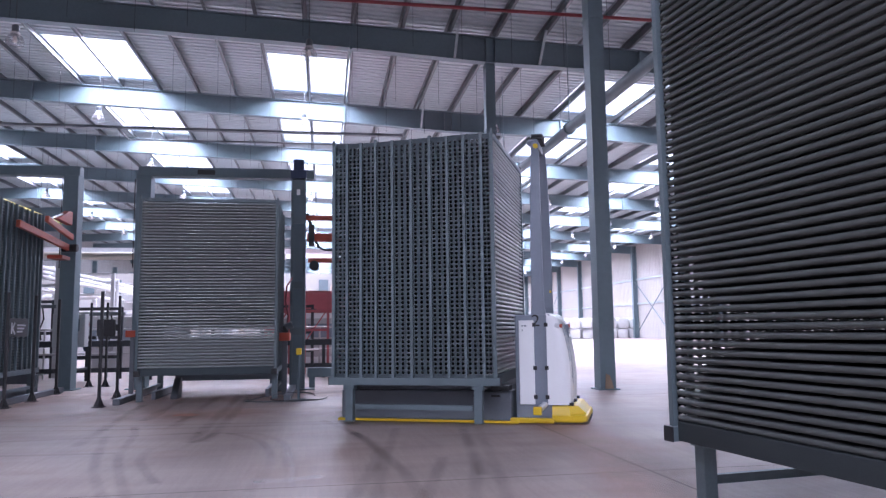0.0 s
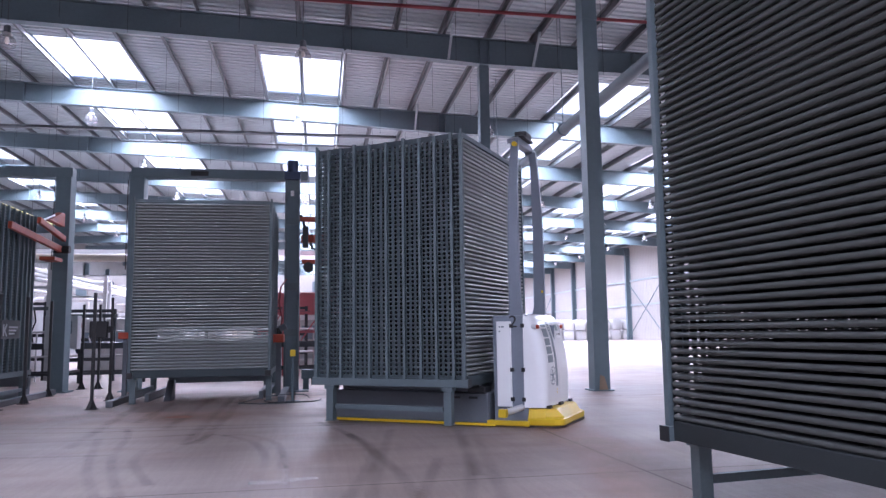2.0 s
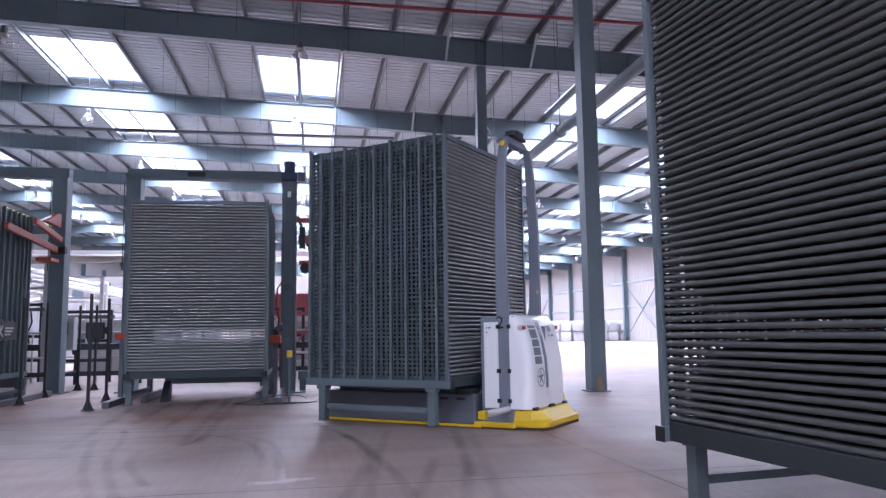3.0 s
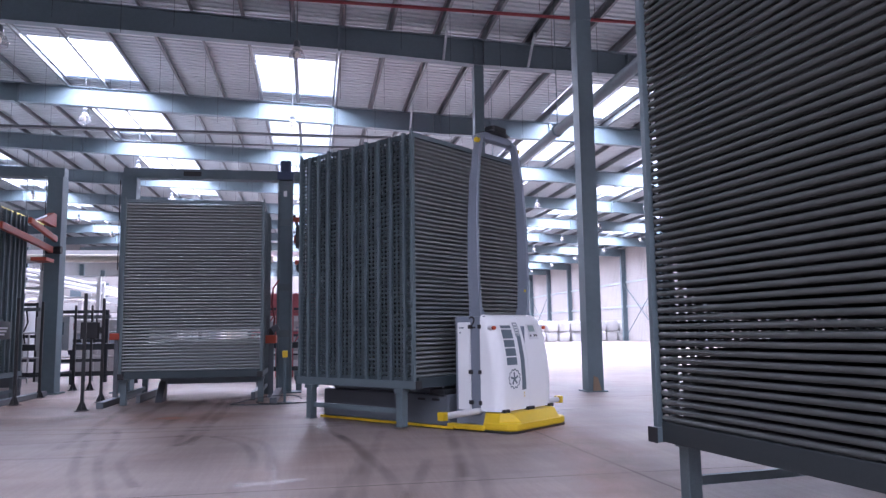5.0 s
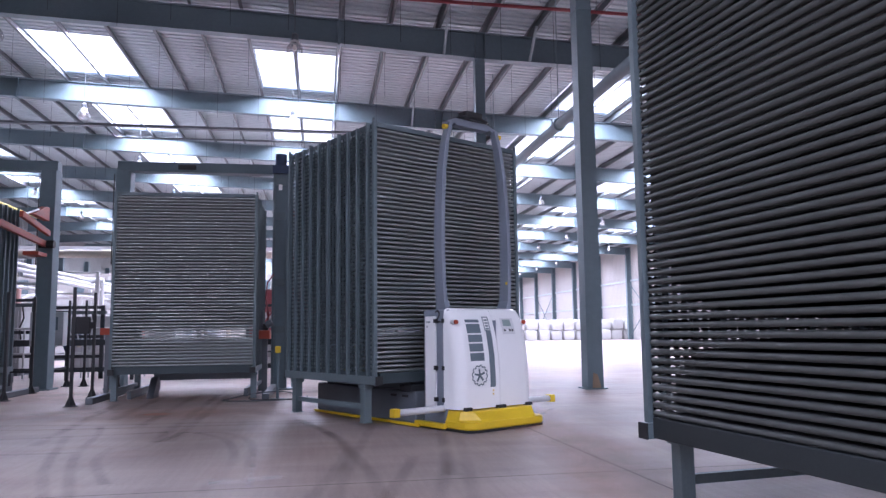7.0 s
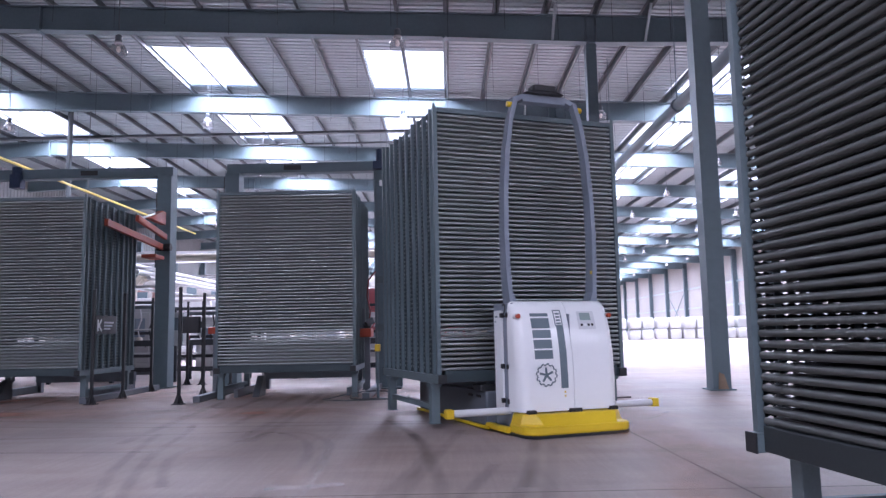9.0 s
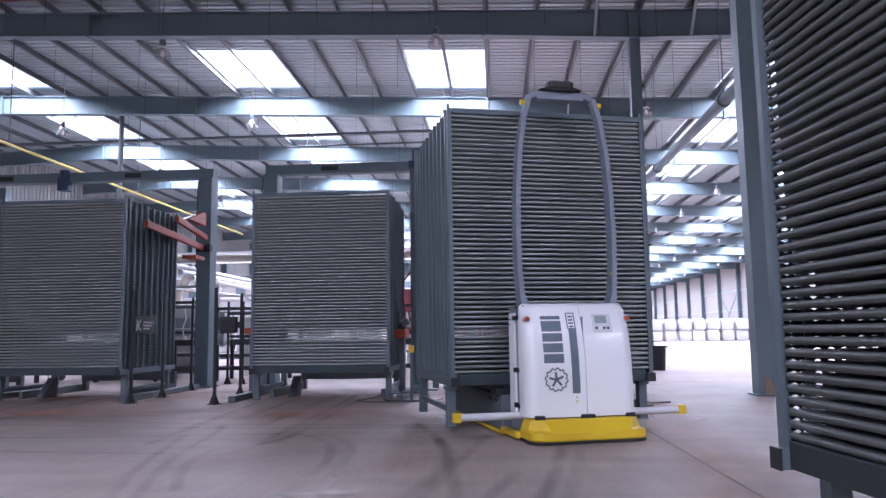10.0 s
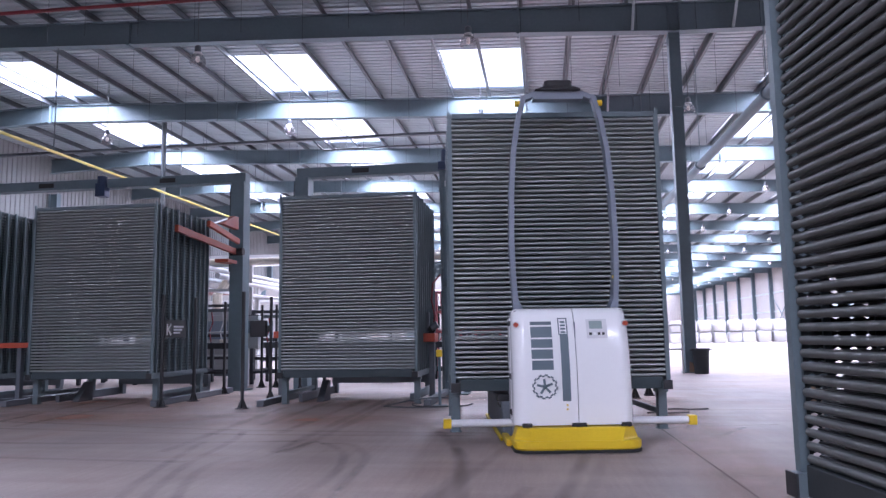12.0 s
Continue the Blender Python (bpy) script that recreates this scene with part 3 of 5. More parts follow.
def build_rack(roller_mat, plate_mat, reach, hole):
    rack = new("tile_rack")
    top = Z0 + PITCH * (ROWS - 0.5)
    # base: two square side tubes with black end caps, cross beams, legs
    for s in (-1, 1):
        x = s * 0.974
        part("side_beam", box(mesh(), x - 0.04, x + 0.04, -0.03, RD + 0.03, 0.38, 0.46), M_RACK, rack, bevel=0.004)
        for y in (-0.033, RD + 0.033):
            part("end_cap", box(mesh(), x - 0.042, x + 0.042, y - 0.004, y + 0.004, 0.378, 0.462), M_BLACK, rack, "black plastic end cap")
        for y in (0.2, RD - 0.2):
            m = box(mesh(), x - 0.042, x + 0.042, y - 0.042, y + 0.042, 0.006, 0.34)
            box(m, x - 0.055, x + 0.055, y - 0.06, y + 0.06, 0.34, 0.38)
            box(m, x - 0.055, x + 0.055, y - 0.055, y + 0.055, 0.0, 0.008)
            part("leg", m, M_RACK, rack, bevel=0.006)
        part("leg_rail", box(mesh(), x - 0.02, x + 0.02, 0.26, RD - 0.26, 0.13, 0.18), M_RACK, rack)
    for y in (0.0, RD - 0.04):
        part("cross_beam", box(mesh(), -0.933, 0.933, y, y + 0.04, 0.385, 0.492), plate_mat, rack, bevel=0.004)
    # top beams
    for y in (0.0, RD - 0.05):
        m = box(mesh(), -0.97, 0.97, y, y + 0.05, top - 0.002, top + 0.048)
        part("top_beam", m, M_RACK, rack, bevel=0.004)
    for s in (-1, 1):
        for y in (0.012, RD - 0.012):
            part("corner_fin", box(mesh(), s * 1.0 - 0.012, s * 1.0 + 0.012, y - 0.012, y + 0.012, top + 0.03, top + 0.085), M_RACK, rack)
    # upright bars and perforated plates on both sides
    for s in (-1, 1):
        for k, y in enumerate(PANELS):
            w = 0.034 if k in (0, 10) else 0.03
            y = min(max(y, w / 2), RD - w / 2)
            m = box(mesh(), *sorted((s * 0.972, s * 1.012)), y - w / 2, y + w / 2, 0.455, top + 0.04 + 0.018 * (k % 3 == 1))
            part("upright", m, M_RACK, rack)
        m = holed_plate(s * 0.98, hole)
        raw_part("perforated_plate", m, plate_mat, rack, "steel plate with rows of roller holes")
    # rollers: the outer ranks singly, the inner ranks together
    rod = tube(mesh(), (-reach, 0, 0), (reach, 0, 0), 0.0154, 10, caps=False)
    first = None
    for c in (COLS[0], COLS[-1]):
        for r in range(ROWS):
            if first is None:
                first = part("roller", rod, roller_mat, rack)
                first.data.shade_smooth()
                first.matrix_basis = pose(0, c, Z0 + PITCH * r)
            else:
                twin(first, rack, pose(0, c, Z0 + PITCH * r))
    v, f = mesh()
    ring = [(0.0154 * math.cos(2 * math.pi * k / 6), 0.0154 * math.sin(2 * math.pi * k / 6)) for k in range(6)]
    for n, c in enumerate(COLS[1:-1]):
        for r in range(ROWS):
            i = len(v)
            zc = Z0 + PITCH * r
            for x in (-reach, reach):
                v += [(x, c + a, zc + b) for a, b in ring]
            f += [(i + k, i + 6 + k, i + 6 + (k + 1) % 6, i + (k + 1) % 6) for k in range(6)]
    inner = raw_part("roller_bank", (v, f), roller_mat, rack)
    inner["kind"] = "stuff"
    return rack


RACK_LABEL = "tall grey steel tile rack full of horizontal rollers"
rack = build_rack(M_ROLLER, M_PLATE, 0.971, 0.0166)
tagged(rack, RACK_LABEL, "rack", "tile racks")
rack.matrix_basis = pose(-1.7, 11.09, 0)
copy_thing(rack, pose(-5.69, 11.18, 0))
copy_thing(rack, pose(-8.4, 11.0, 0))
# the near rack gets the plate and roller colours with shade mixed in
near_rack = build_rack(M_DUSTY_SHADE, M_SHADE_PLATE, 0.945, 0.018)
moving_rack = copy_thing(rack, pose(1.2, 7.8, 0.08))
tagged(moving_rack, "grey steel tile rack with rollers carried by a guided vehicle")

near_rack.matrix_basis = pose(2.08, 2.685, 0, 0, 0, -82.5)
tagged(near_rack, "tall grey steel tile rack, dusty rollers and plates darkened as shade", "rack", "tile racks")


# ---- guided vehicle ----
def rounded(x0, x1, y0, y1, z, r, n=5):
    """A ring with its two front corners (at y0) rounded."""
    pts = [(x1, y1, z), (x0, y1, z)]
    pts += [(x0 + r - r * math.cos(math.pi / 2 * k / n), y0 + r - r * math.sin(math.pi / 2 * k / n), z) for k in range(n + 1)]
    pts += [(x1 - r + r * math.sin(math.pi / 2 * k / n), y0 + r - r * math.cos(math.pi / 2 * k / n), z) for k in range(n + 1)]
    return pts


HOOD = [(0.215, -0.63), (0.5, -0.635), (0.75, -0.62), (0.95, -0.585), (1.08, -0.548), (1.16, -0.515), (1.2, -0.487), (1.222, -0.455), (1.23, -0.42)]


def hood_y(z):
    for (za, ya), (zb, yb) in zip(HOOD, HOOD[1:]):
        if za <= z <= zb:
            return ya + (yb - ya) * (z - za) / (zb - za)
    return HOOD[0][1]


def on_hood(m, x0, x1, z0, z1, lift=0.003):
    """A thin print that follows the curved hood."""
    n = max(1, int((z1 - z0) / 0.05))
    rings = []
    for k in range(n + 1):
        z = z0 + (z1 - z0) * k / n
        y = hood_y(z) - lift
        rings.append([(x0, y, z), (x1, y, z), (x1, y + 0.002, z), (x0, y + 0.002, z)])
    return loft(m, rings)


def build_agv():
    agv = new("guided_vehicle")
    tagged(agv, "white and grey guided vehicle with yellow bumper and tall mast", "vehicle")
    cx = -0.005
    # chassis under the rack
    part("chassis", box(mesh(), -0.56, 0.58, -0.02, 1.92, 0.035, 0.37), M_CHASSIS, agv, "long grey steel chassis", bevel=0.02)
    m = box(mesh(), -0.5, 0.52, 0.1, 1.8, 0.37, 0.47)
    part("lift_deck", m, M_CHASSIS, agv, bevel=0.01)
    for y in (0.1, 0.3):
        part("chassis_slot", box(mesh(), -0.565, -0.555, y, y + 0.1, 0.3, 0.325), M_BLACK, agv)
    part("cable_box", box(mesh(), -0.6, -0.4, 0.0, 0.2, 0.37, 0.43), M_BLACK, agv, bevel=0.008)
    # yellow skirt and bumper
    m = mesh()
    box(m, -0.585, -0.565, -0.1, 1.95, 0.015, 0.042)
    box(m, -0.585, 0.605, 1.93, 1.95, 0.015, 0.042)
    box(m, 0.585, 0.605, -0.1, 1.95, 0.015, 0.042)
    part("skirt", m, M_YELLOW, agv, "thin yellow skirt")
    for s in (-1, 1):
        m = box(mesh(), *sorted((cx + s * 0.5, cx + s * 0.56)), -0.46, 0.0, 0.02, 0.075)
        part("side_bumper", m, M_YELLOW, agv, "yellow side bumper", bevel=0.01)
    m = mesh()
    loft(m, [rounded(cx - 0.512, cx + 0.512, -0.795, -0.44, 0.03, 0.12), rounded(cx - 0.52, cx + 0.52, -0.803, -0.44, 0.045, 0.12),
             rounded(cx - 0.52, cx + 0.52, -0.803, -0.44, 0.095, 0.12), rounded(cx - 0.512, cx + 0.512, -0.793, -0.44, 0.105, 0.12)])
    loft(m, [rounded(cx - 0.51, cx + 0.51, -0.785, -0.44, 0.105, 0.15, 1), rounded(cx - 0.505, cx + 0.505, -0.775, -0.44, 0.12, 0.15, 1),
             rounded(cx - 0.48, cx + 0.48, -0.71, -0.44, 0.195, 0.09, 1), rounded(cx - 0.47, cx + 0.47, -0.695, -0.44, 0.203, 0.09, 1)])
    part("bumper", m, M_YELLOW, agv, "yellow front bumper with chamfered corners")
    m = mesh()
    loft(m, [rounded(cx - 0.522, cx + 0.522, -0.805, -0.44, 0.006, 0.12), rounded(cx - 0.522, cx + 0.522, -0.805, -0.44, 0.03, 0.12)])
    part("rubber_strip", m, M_BLACK, agv, "black rubber strip")
    # body core
    part("body", box(mesh(), cx - 0.47, cx + 0.47, -0.44, -0.055, 0.06, 1.215), M_AGV, agv, "grey steel body", bevel=0.012)
    for s in (-1, 1):
        x = cx + s * 0.47
        part("side_panel", box(mesh(), *sorted((x, x + s * 0.022)), -0.265, -0.1, 0.215, 1.15), M_WHITE, agv, "white side panel", bevel=0.008)
        for z in (0.3, 0.62, 1.1):
            for y in (-0.395, -0.27):
                m = box(mesh(), *sorted((x + s * 0.004, x + s * 0.036)), y - 0.02, y + 0.02, z - 0.022, z + 0.022)
                part("hinge", m, M_BLACK, agv, "black hinge", bevel=0.005)
    for y, z in ((-0.14, 1.09), (-0.14, 1.04), (-0.165, 1.09), (-0.18, 1.09)):
        part("panel_mark", box(mesh(), cx - 0.496, cx - 0.491, y - 0.006, y + 0.006, z - 0.008, z + 0.008), M_SLATE, agv)
    writing("unit_number", "2", 0.19, M_BLACK, agv, pose(cx - 0.4725, -0.285, 1.14, 90, 0, -90))
    # white hood: two doors
    for s, xa, xb in ((-1, cx - 0.5, cx + 0.025), (1, cx + 0.031, cx + 0.5)):
        rings = []
        for k, (z, y) in enumerate(HOOD):
            inset = (0, 0, 0, 0, 0.001, 0.006, 0.013, 0.028, 0.055)[k]
            r = 0.11
            ring = []
            for j in range(6):
                a = math.pi / 2 * j / 5
                ox = xa + inset + r - r * math.cos(a) if s < 0 else xb - inset - r + r * math.cos(a)
                ring.append((ox, min(y + r - r * math.sin(a), -0.402), z))
            seam = xb if s < 0 else xa
            out = xa + inset if s < 0 else xb - inset
            ring = [(out, -0.4, z)] + ring + [(seam, y, z), (seam, -0.4, z)]
            rings.append(ring)
        part("hood_door", loft(mesh(), rings), M_WHITE, agv, "glossy white curved hood door", smooth=True)
    part("seam", box(mesh(), cx + 0.0255, cx + 0.0305, -0.59, -0.41, 0.22, 1.1), M_AGV, agv)
    for x, w in ((cx - 0.4, 0.04), (cx + 0.03, 0.06), (cx + 0.42, 0.04)):
        part("latch", box(mesh(), x - w, x + w, -0.66, -0.6, 0.2, 0.235), M_BLACK, agv, "black latch", bevel=0.006)
    # prints: a vertical band, a gear-like ring and plain blocks in place of the maker's mark
    part("slate_band", on_hood(mesh(), cx - 0.1, cx - 0.03, 0.42, 1.0), M_SLATE, agv, "slate grey vertical band")
    m = mesh()
    on_hood(m, cx - 0.11, cx - 0.1, 0.99, 1.14)
    on_hood(m, cx - 0.04, cx - 0.03, 0.99, 1.14)
    on_hood(m, cx - 0.1, cx - 0.04, 1.13, 1.14)
    for k in range(4):
        on_hood(m, cx - 0.09, cx - 0.05, 1.005 + k * 0.03, 1.022 + k * 0.03)
    part("band_print", m, M_SLATE, agv)
    for z0, z1 in ((0.69, 0.77), (0.785, 0.865), (0.88, 0.955), (0.97, 1.065), (1.08, 1.11)):
        part("print_block", on_hood(mesh(), cx - 0.345, cx - 0.165, z0, z1), M_SLATE, agv, "slate grey printed block")
    m = mesh()
    for k in range(24):
        a, b = 2 * math.pi * k / 24, 2 * math.pi * (k + 1) / 24
        r = 0.108 if k % 2 else 0.098
        y = -0.642
        i = len(m[0])
        m[0].extend([(cx - 0.245 + rr * math.cos(t), y + 0.0, 0.545 + rr * math.sin(t)) for t, rr in ((a, r), (b, r), (b, r - 0.014), (a, r - 0.014))])
        m[1].append((i, i + 1, i + 2, i + 3))
    for k in range(5):
        a = 2 * math.pi * k / 5 + 0.4
        bar(m, (cx - 0.245, -0.641, 0.545), (cx - 0.245 + 0.068 * math.cos(a), -0.641, 0.545 + 0.068 * math.sin(a)), 0.02, 0.002, (0, 1, 0))
    part("ring_print", m, M_SLATE, agv, "slate grey ring emblem")
    for z in (0.385, 0.35):
        part("warning_mark", on_hood(mesh(), cx - 0.07, cx - 0.055, z - 0.008, z + 0.008), M_YELLOW, agv)
    for s in (-1, 1):
        m = tube(mesh(), (cx + s * 0.458, -0.49, 1.085), (cx + s * 0.463, -0.54, 1.085), 0.03, 14)
        base = part("button_base", m, M_WTUBE, agv)
        m = tube(mesh(), (cx + s * 0.463, -0.54, 1.085), (cx + s * 0.466, -0.565, 1.085), 0.021, 14)
        part("stop_button", m, M_ORANGE, base, "orange stop button")
    panel = part("control_panel", on_hood(mesh(), cx + 0.13, cx + 0.305, 0.955, 1.125, 0.006), M_WTUBE, agv, "pale grey control panel")
    part("screen", on_hood(mesh(), cx + 0.155, cx + 0.265, 1.04, 1.11, 0.009), M_SCREEN, panel, "small dim screen")
    # the second key is coloured white in place of its glow
    for k in range(4):
        part("key", on_hood(mesh(), cx + 0.15 + k * 0.036, cx + 0.172 + k * 0.036, 0.985, 1.008, 0.012), M_WHITE if k == 1 else M_BLACK, panel)
    # mast: two bent legs, a cross bar, the scanner head
    prof = [(-0.43, 1.2, 0.2), (-0.44, 1.32, 0.17), (-0.455, 1.55, 0.16), (-0.46, 1.9, 0.155), (-0.45, 2.3, 0.145), (-0.422, 2.7, 0.13), (-0.372, 3.02, 0.115), (-0.316, 3.24, 0.1)]
    for s in (-1, 1):
        rings = []
        for k, (x, z, d) in enumerate(prof):
            w = 0.045 if k else 0.085
            xc = cx - s * x + (-s * 0.02 if k == 0 else 0)
            y, d = -0.31, d * 0.8
            rings.append([(xc - w / 2 - 0.002, y - d / 2, z), (xc + w / 2 + 0.002, y - d / 2, z), (xc + w / 2 + 0.002, y + d / 2, z), (xc - w / 2 - 0.002, y + d / 2, z)])
        part("mast_leg", loft(mesh(), rings), M_AGV, agv, "bent grey mast leg", bevel=0.006)
        x = cx + s * 0.352
        m = tube(mesh(), (x - s * 0.0, -0.32, 3.18), (x + s * 0.045, -0.32, 3.18), 0.028, 10)
        part("beacon", m, M_YELLOW, agv, "yellow beacon", smooth=True)
    m = mesh()
    bar(m, (cx - 0.335, -0.27, 3.230), (cx - 0.22, -0.27, 3.280), 0.1, 0.05)
    bar(m, (cx + 0.335, -0.27, 3.230), (cx + 0.22, -0.27, 3.280), 0.1, 0.05)
    box(m, cx - 0.23, cx + 0.23, -0.32, -0.22, 3.225, 3.305)
    part("mast_top", m, M_AGV, agv, bevel=0.004)
    m = mesh()
    loft(m, [rounded(cx - 0.17, cx + 0.17, -0.37, -0.24, 3.305, 0.04), rounded(cx - 0.21, cx + 0.21, -0.37, -0.24, 3.317, 0.04), rounded(cx - 0.12, cx + 0.12, -0.36, -0.25, 3.350, 0.04)])
    loft(m, [rounded(cx - 0.125, cx + 0.125, -0.37, -0.24, 3.335, 0.04), rounded(cx - 0.125, cx + 0.125, -0.37, -0.24, 3.395, 0.04)])
    part("scanner_head", m, M_BLACK, agv, "black scanner head", bevel=0.005)
    part("marker", box(mesh(), cx + 0.42, cx + 0.475, -0.36, -0.34, 1.5, 1.53), M_YELLOW, agv)
    part("foot_plate", box(mesh(), cx + 0.35, cx + 0.46, -0.36, -0.18, 1.2, 1.235), M_BLACK, agv)
    # side arms
    for s in (-1, 1):
        arm = part("side_arm", tube(mesh(), (cx + s * 0.44, -0.36, 0.212), (cx + s * 1.03, -0.36, 0.212), 0.034, 16), M_WTUBE, agv, "white round side arm", smooth=True)
        m = box(mesh(), *sorted((cx + s * 1.02, cx + s * 1.09)), -0.4, -0.32, 0.17, 0.254)
        part("arm_end", m, M_YELLOW, arm, "yellow arm end", bevel=0.008)
    return agv


agv = build_agv()
agv.scale = (1, 1, 0.955)


# ---- loading bays ----
def build_gate(name, x0, x1, y, cols, motor, marks):
    g = new(name)
    tagged(g, "grey steel portal gate with lifting drive over the rack bay", "gate", "rack gates")
    part("beam", box(mesh(), x0, x1, y - 0.11, y + 0.11, 3.92, 4.1), M_STEEL, g, bevel=0.006)
    for x in cols:
        c = part("post", box(mesh(), x - 0.13, x + 0.13, y - 0.18, y + 0.14, 0.0, 3.918), M_STEEL, g, bevel=0.008)
        part("foot_plate", box(mesh(), x - 0.2, x + 0.2, y - 0.25, y + 0.21, 0.0, 0.02), M_STEEL, c)
        part("chain", tube(mesh(), (x - 0.17, y - 0.1, 2.2), (x - 0.17, y - 0.1, 3.86), 0.01, 6), M_BLACK, g)
    m = box(mesh(), motor - 0.1, motor + 0.1, y - 0.2, y - 0.02, 3.74, 4.0)
    tube(m, (motor, y - 0.12, 3.95), (motor, y - 0.12, 4.14), 0.09, 14)
    part("motor", m, M_BLUE, g, "dark blue drive motor", bevel=0.006)
    for x in marks:
        part("mark", box(mesh(), x - 0.16, x + 0.16, y - 0.116, y - 0.11, 3.965, 4.055), M_BLACK, g)
    return g


build_gate("portal_gate", -15.0, -4.47, 14.12, [-4.6, -11.0], -7.4, [-6.05, -8.6])
build_gate("portal_gate", -3.42, -0.2, 14.0, [-3.3], -0.5, [-2.2])


def build_lift_column(x, y):
    c = new("lift_column")
    tagged(c, "grey steel lift column with dark web beside the rack bay", "lift column")
    m = box(mesh(), x - 0.13, x - 0.09, y - 0.1, y + 0.1, 0.02, 3.8)
    box(m, x + 0.09, x + 0.13, y - 0.1, y + 0.1, 0.02, 3.8)
    part("flanges", m, M_RACK, c, bevel=0.004)
    part("web", box(mesh(), x - 0.09, x + 0.09, y - 0.07, y - 0.03, 0.02, 3.8), M_STEEL, c)
    for z in (0.95, 1.75, 2.9, 3.5):
        part("stiffener", box(mesh(), x - 0.09, x + 0.09, y - 0.105, y - 0.07, z, z + 0.12), M_RACK, c)
    m = box(mesh(), x - 0.14, x + 0.14, y - 0.16, y + 0.1, 3.7, 3.84)
    tube(m, (x, y - 0.05, 3.84), (x, y - 0.05, 4.05), 0.1, 14)
    part("motor", m, M_BLUE, c, "dark blue geared motor", bevel=0.006)
    part("foot_plate", box(mesh(), x - 0.3, x + 0.3, y - 0.2, y + 0.2, 0.0, 0.02), M_STEEL, c)
    part("label", box(mesh(), x - 0.03, x + 0.03, y - 0.165, y - 0.16, 3.4, 3.5), M_WHITE, c)
    return c


build_lift_column(-0.45, 12.92)
base = new("base_beam")
tagged(base, "low grey steel base beam beside the lift column", "beam")
part("beam", box(mesh(), -0.28, 2.3, 13.05, 13.2, 0.2, 0.36), M_STEEL, base, bevel=0.006)
for x in (-0.2, 1.0, 2.2):
    part("foot", box(mesh(), x - 0.05, x + 0.05, 13.07, 13.18, 0.0, 0.2), M_STEEL, base)


def build_arms(x, y, s):
    a = new("gripper_arm")
    tagged(a, "orange pivoting gripper arm reaching along the rack", "gripper", "grippers")
    m = mesh()
    bar(m, (x, y - 2.3, 2.68), (x, y - 0.05, 2.55), 0.06, 0.11)
    part("lower_arm", m, M_ORANGE, a, "long orange arm", bevel=0.006)
    m = mesh()
    bar(m, (x + 0.05, y - 1.3, 2.9), (x + 0.05, y - 0.05, 2.74), 0.06, 0.1)
    part("upper_arm", m, M_ORANGE, a, bevel=0.006)
    m = loft(mesh(), [[(x + d, y - 0.78, 2.98), (x + d, y - 0.05, 2.96), (x + d, y - 0.05, 3.2), (x + d, y - 0.2, 3.2)] for d in (-0.05, 0.05)])
    part("bracket", m, M_ORANGE, a, "three-cornered orange bracket", bevel=0.006)
    m = mesh()
    tube(m, (x + 0.02, y - 1.1, 2.92), (x + 0.02, y - 0.5, 3.1), 0.018, 8)
    part("piston", m, M_WTUBE, a, "white piston rod")
    m = tube(mesh(), (x - 0.1, y - 0.05, 2.55), (x + 0.15, y - 0.05, 2.55), 0.07, 12)
    part("pivot", m, M_BLACK, a)
    part("rear_arm", box(mesh(), x - 0.2, x + 0.05, y - 0.5, y - 0.1, 2.32, 2.38), M_ORANGE, a)
    return a


build_arms(-4.55, 13.85, 1)
a2 = new("gripper_arm")
tagged(a2, "orange gripper arms with black pad on the lift column", "gripper", "grippers")
part("upper_arm", box(mesh(), -0.32, 0.6, 12.92, 13.0, 2.98, 3.06), M_ORANGE, a2, bevel=0.005)
part("middle_arm", box(mesh(), -0.3, 0.6, 12.92, 13.02, 2.6, 2.74), M_ORANGE, a2, bevel=0.005)
part("lower_arm", box(mesh(), -0.28, 0.6, 12.95, 13.02, 2.22, 2.3), M_ORANGE, a2, bevel=0.005)
part("pad", box(mesh(), -0.27, -0.17, 12.8, 12.92, 2.5, 2.88), M_BLACK, a2, "black pad", bevel=0.006)
part("wheel", tube(mesh(), (-0.17, 12.9, 2.16), (-0.17, 13.02, 2.16), 0.09, 14), M_BLACK, a2)
part("linkage", path_tube(mesh(), [(-0.3, 12.95, 3.1), (-0.24, 12.95, 2.9), (-0.1, 12.95, 2.5), (0.0, 12.95, 2.45), (0.6, 12.95, 2.45)], 0.025, 8), M_BLACK, a2)

pusher = new("roller_pusher")
tagged(pusher, "orange pusher head with rubber wheel beside the rack", "pusher")
part("head", box(mesh(), -0.71, -0.53, 11.7, 12.1, 0.86, 0.99), M_ORANGE, pusher, bevel=0.015)
part("wheel", tube(mesh(), (-0.62, 11.95, 1.04), (-0.62, 12.07, 1.04), 0.06, 14), M_BLACK, pusher)
part("stem", box(mesh(), -0.66, -0.58, 11.97, 12.05, 0.0, 0.86), M_CHASSIS, pusher)
part("bracket", box(mesh(), -0.69, -0.65, 11.95, 12.0, 0.98, 1.3), M_CHASSIS, pusher)
part("hose", path_tube(mesh(), [(-0.6, 12.0, 0.98), (-0.57, 12.0, 1.25), (-0.62, 12.02, 1.5), (-0.6, 12.05, 1.75), (-0.52, 12.3, 1.9)], 0.014, 8), M_RED, pusher, "thin red hose")
part("gearbox", tube(mesh(), (-0.6, 11.82, 1.07), (-0.5, 11.82, 1.12), 0.055, 12), M_CHASSIS, pusher)

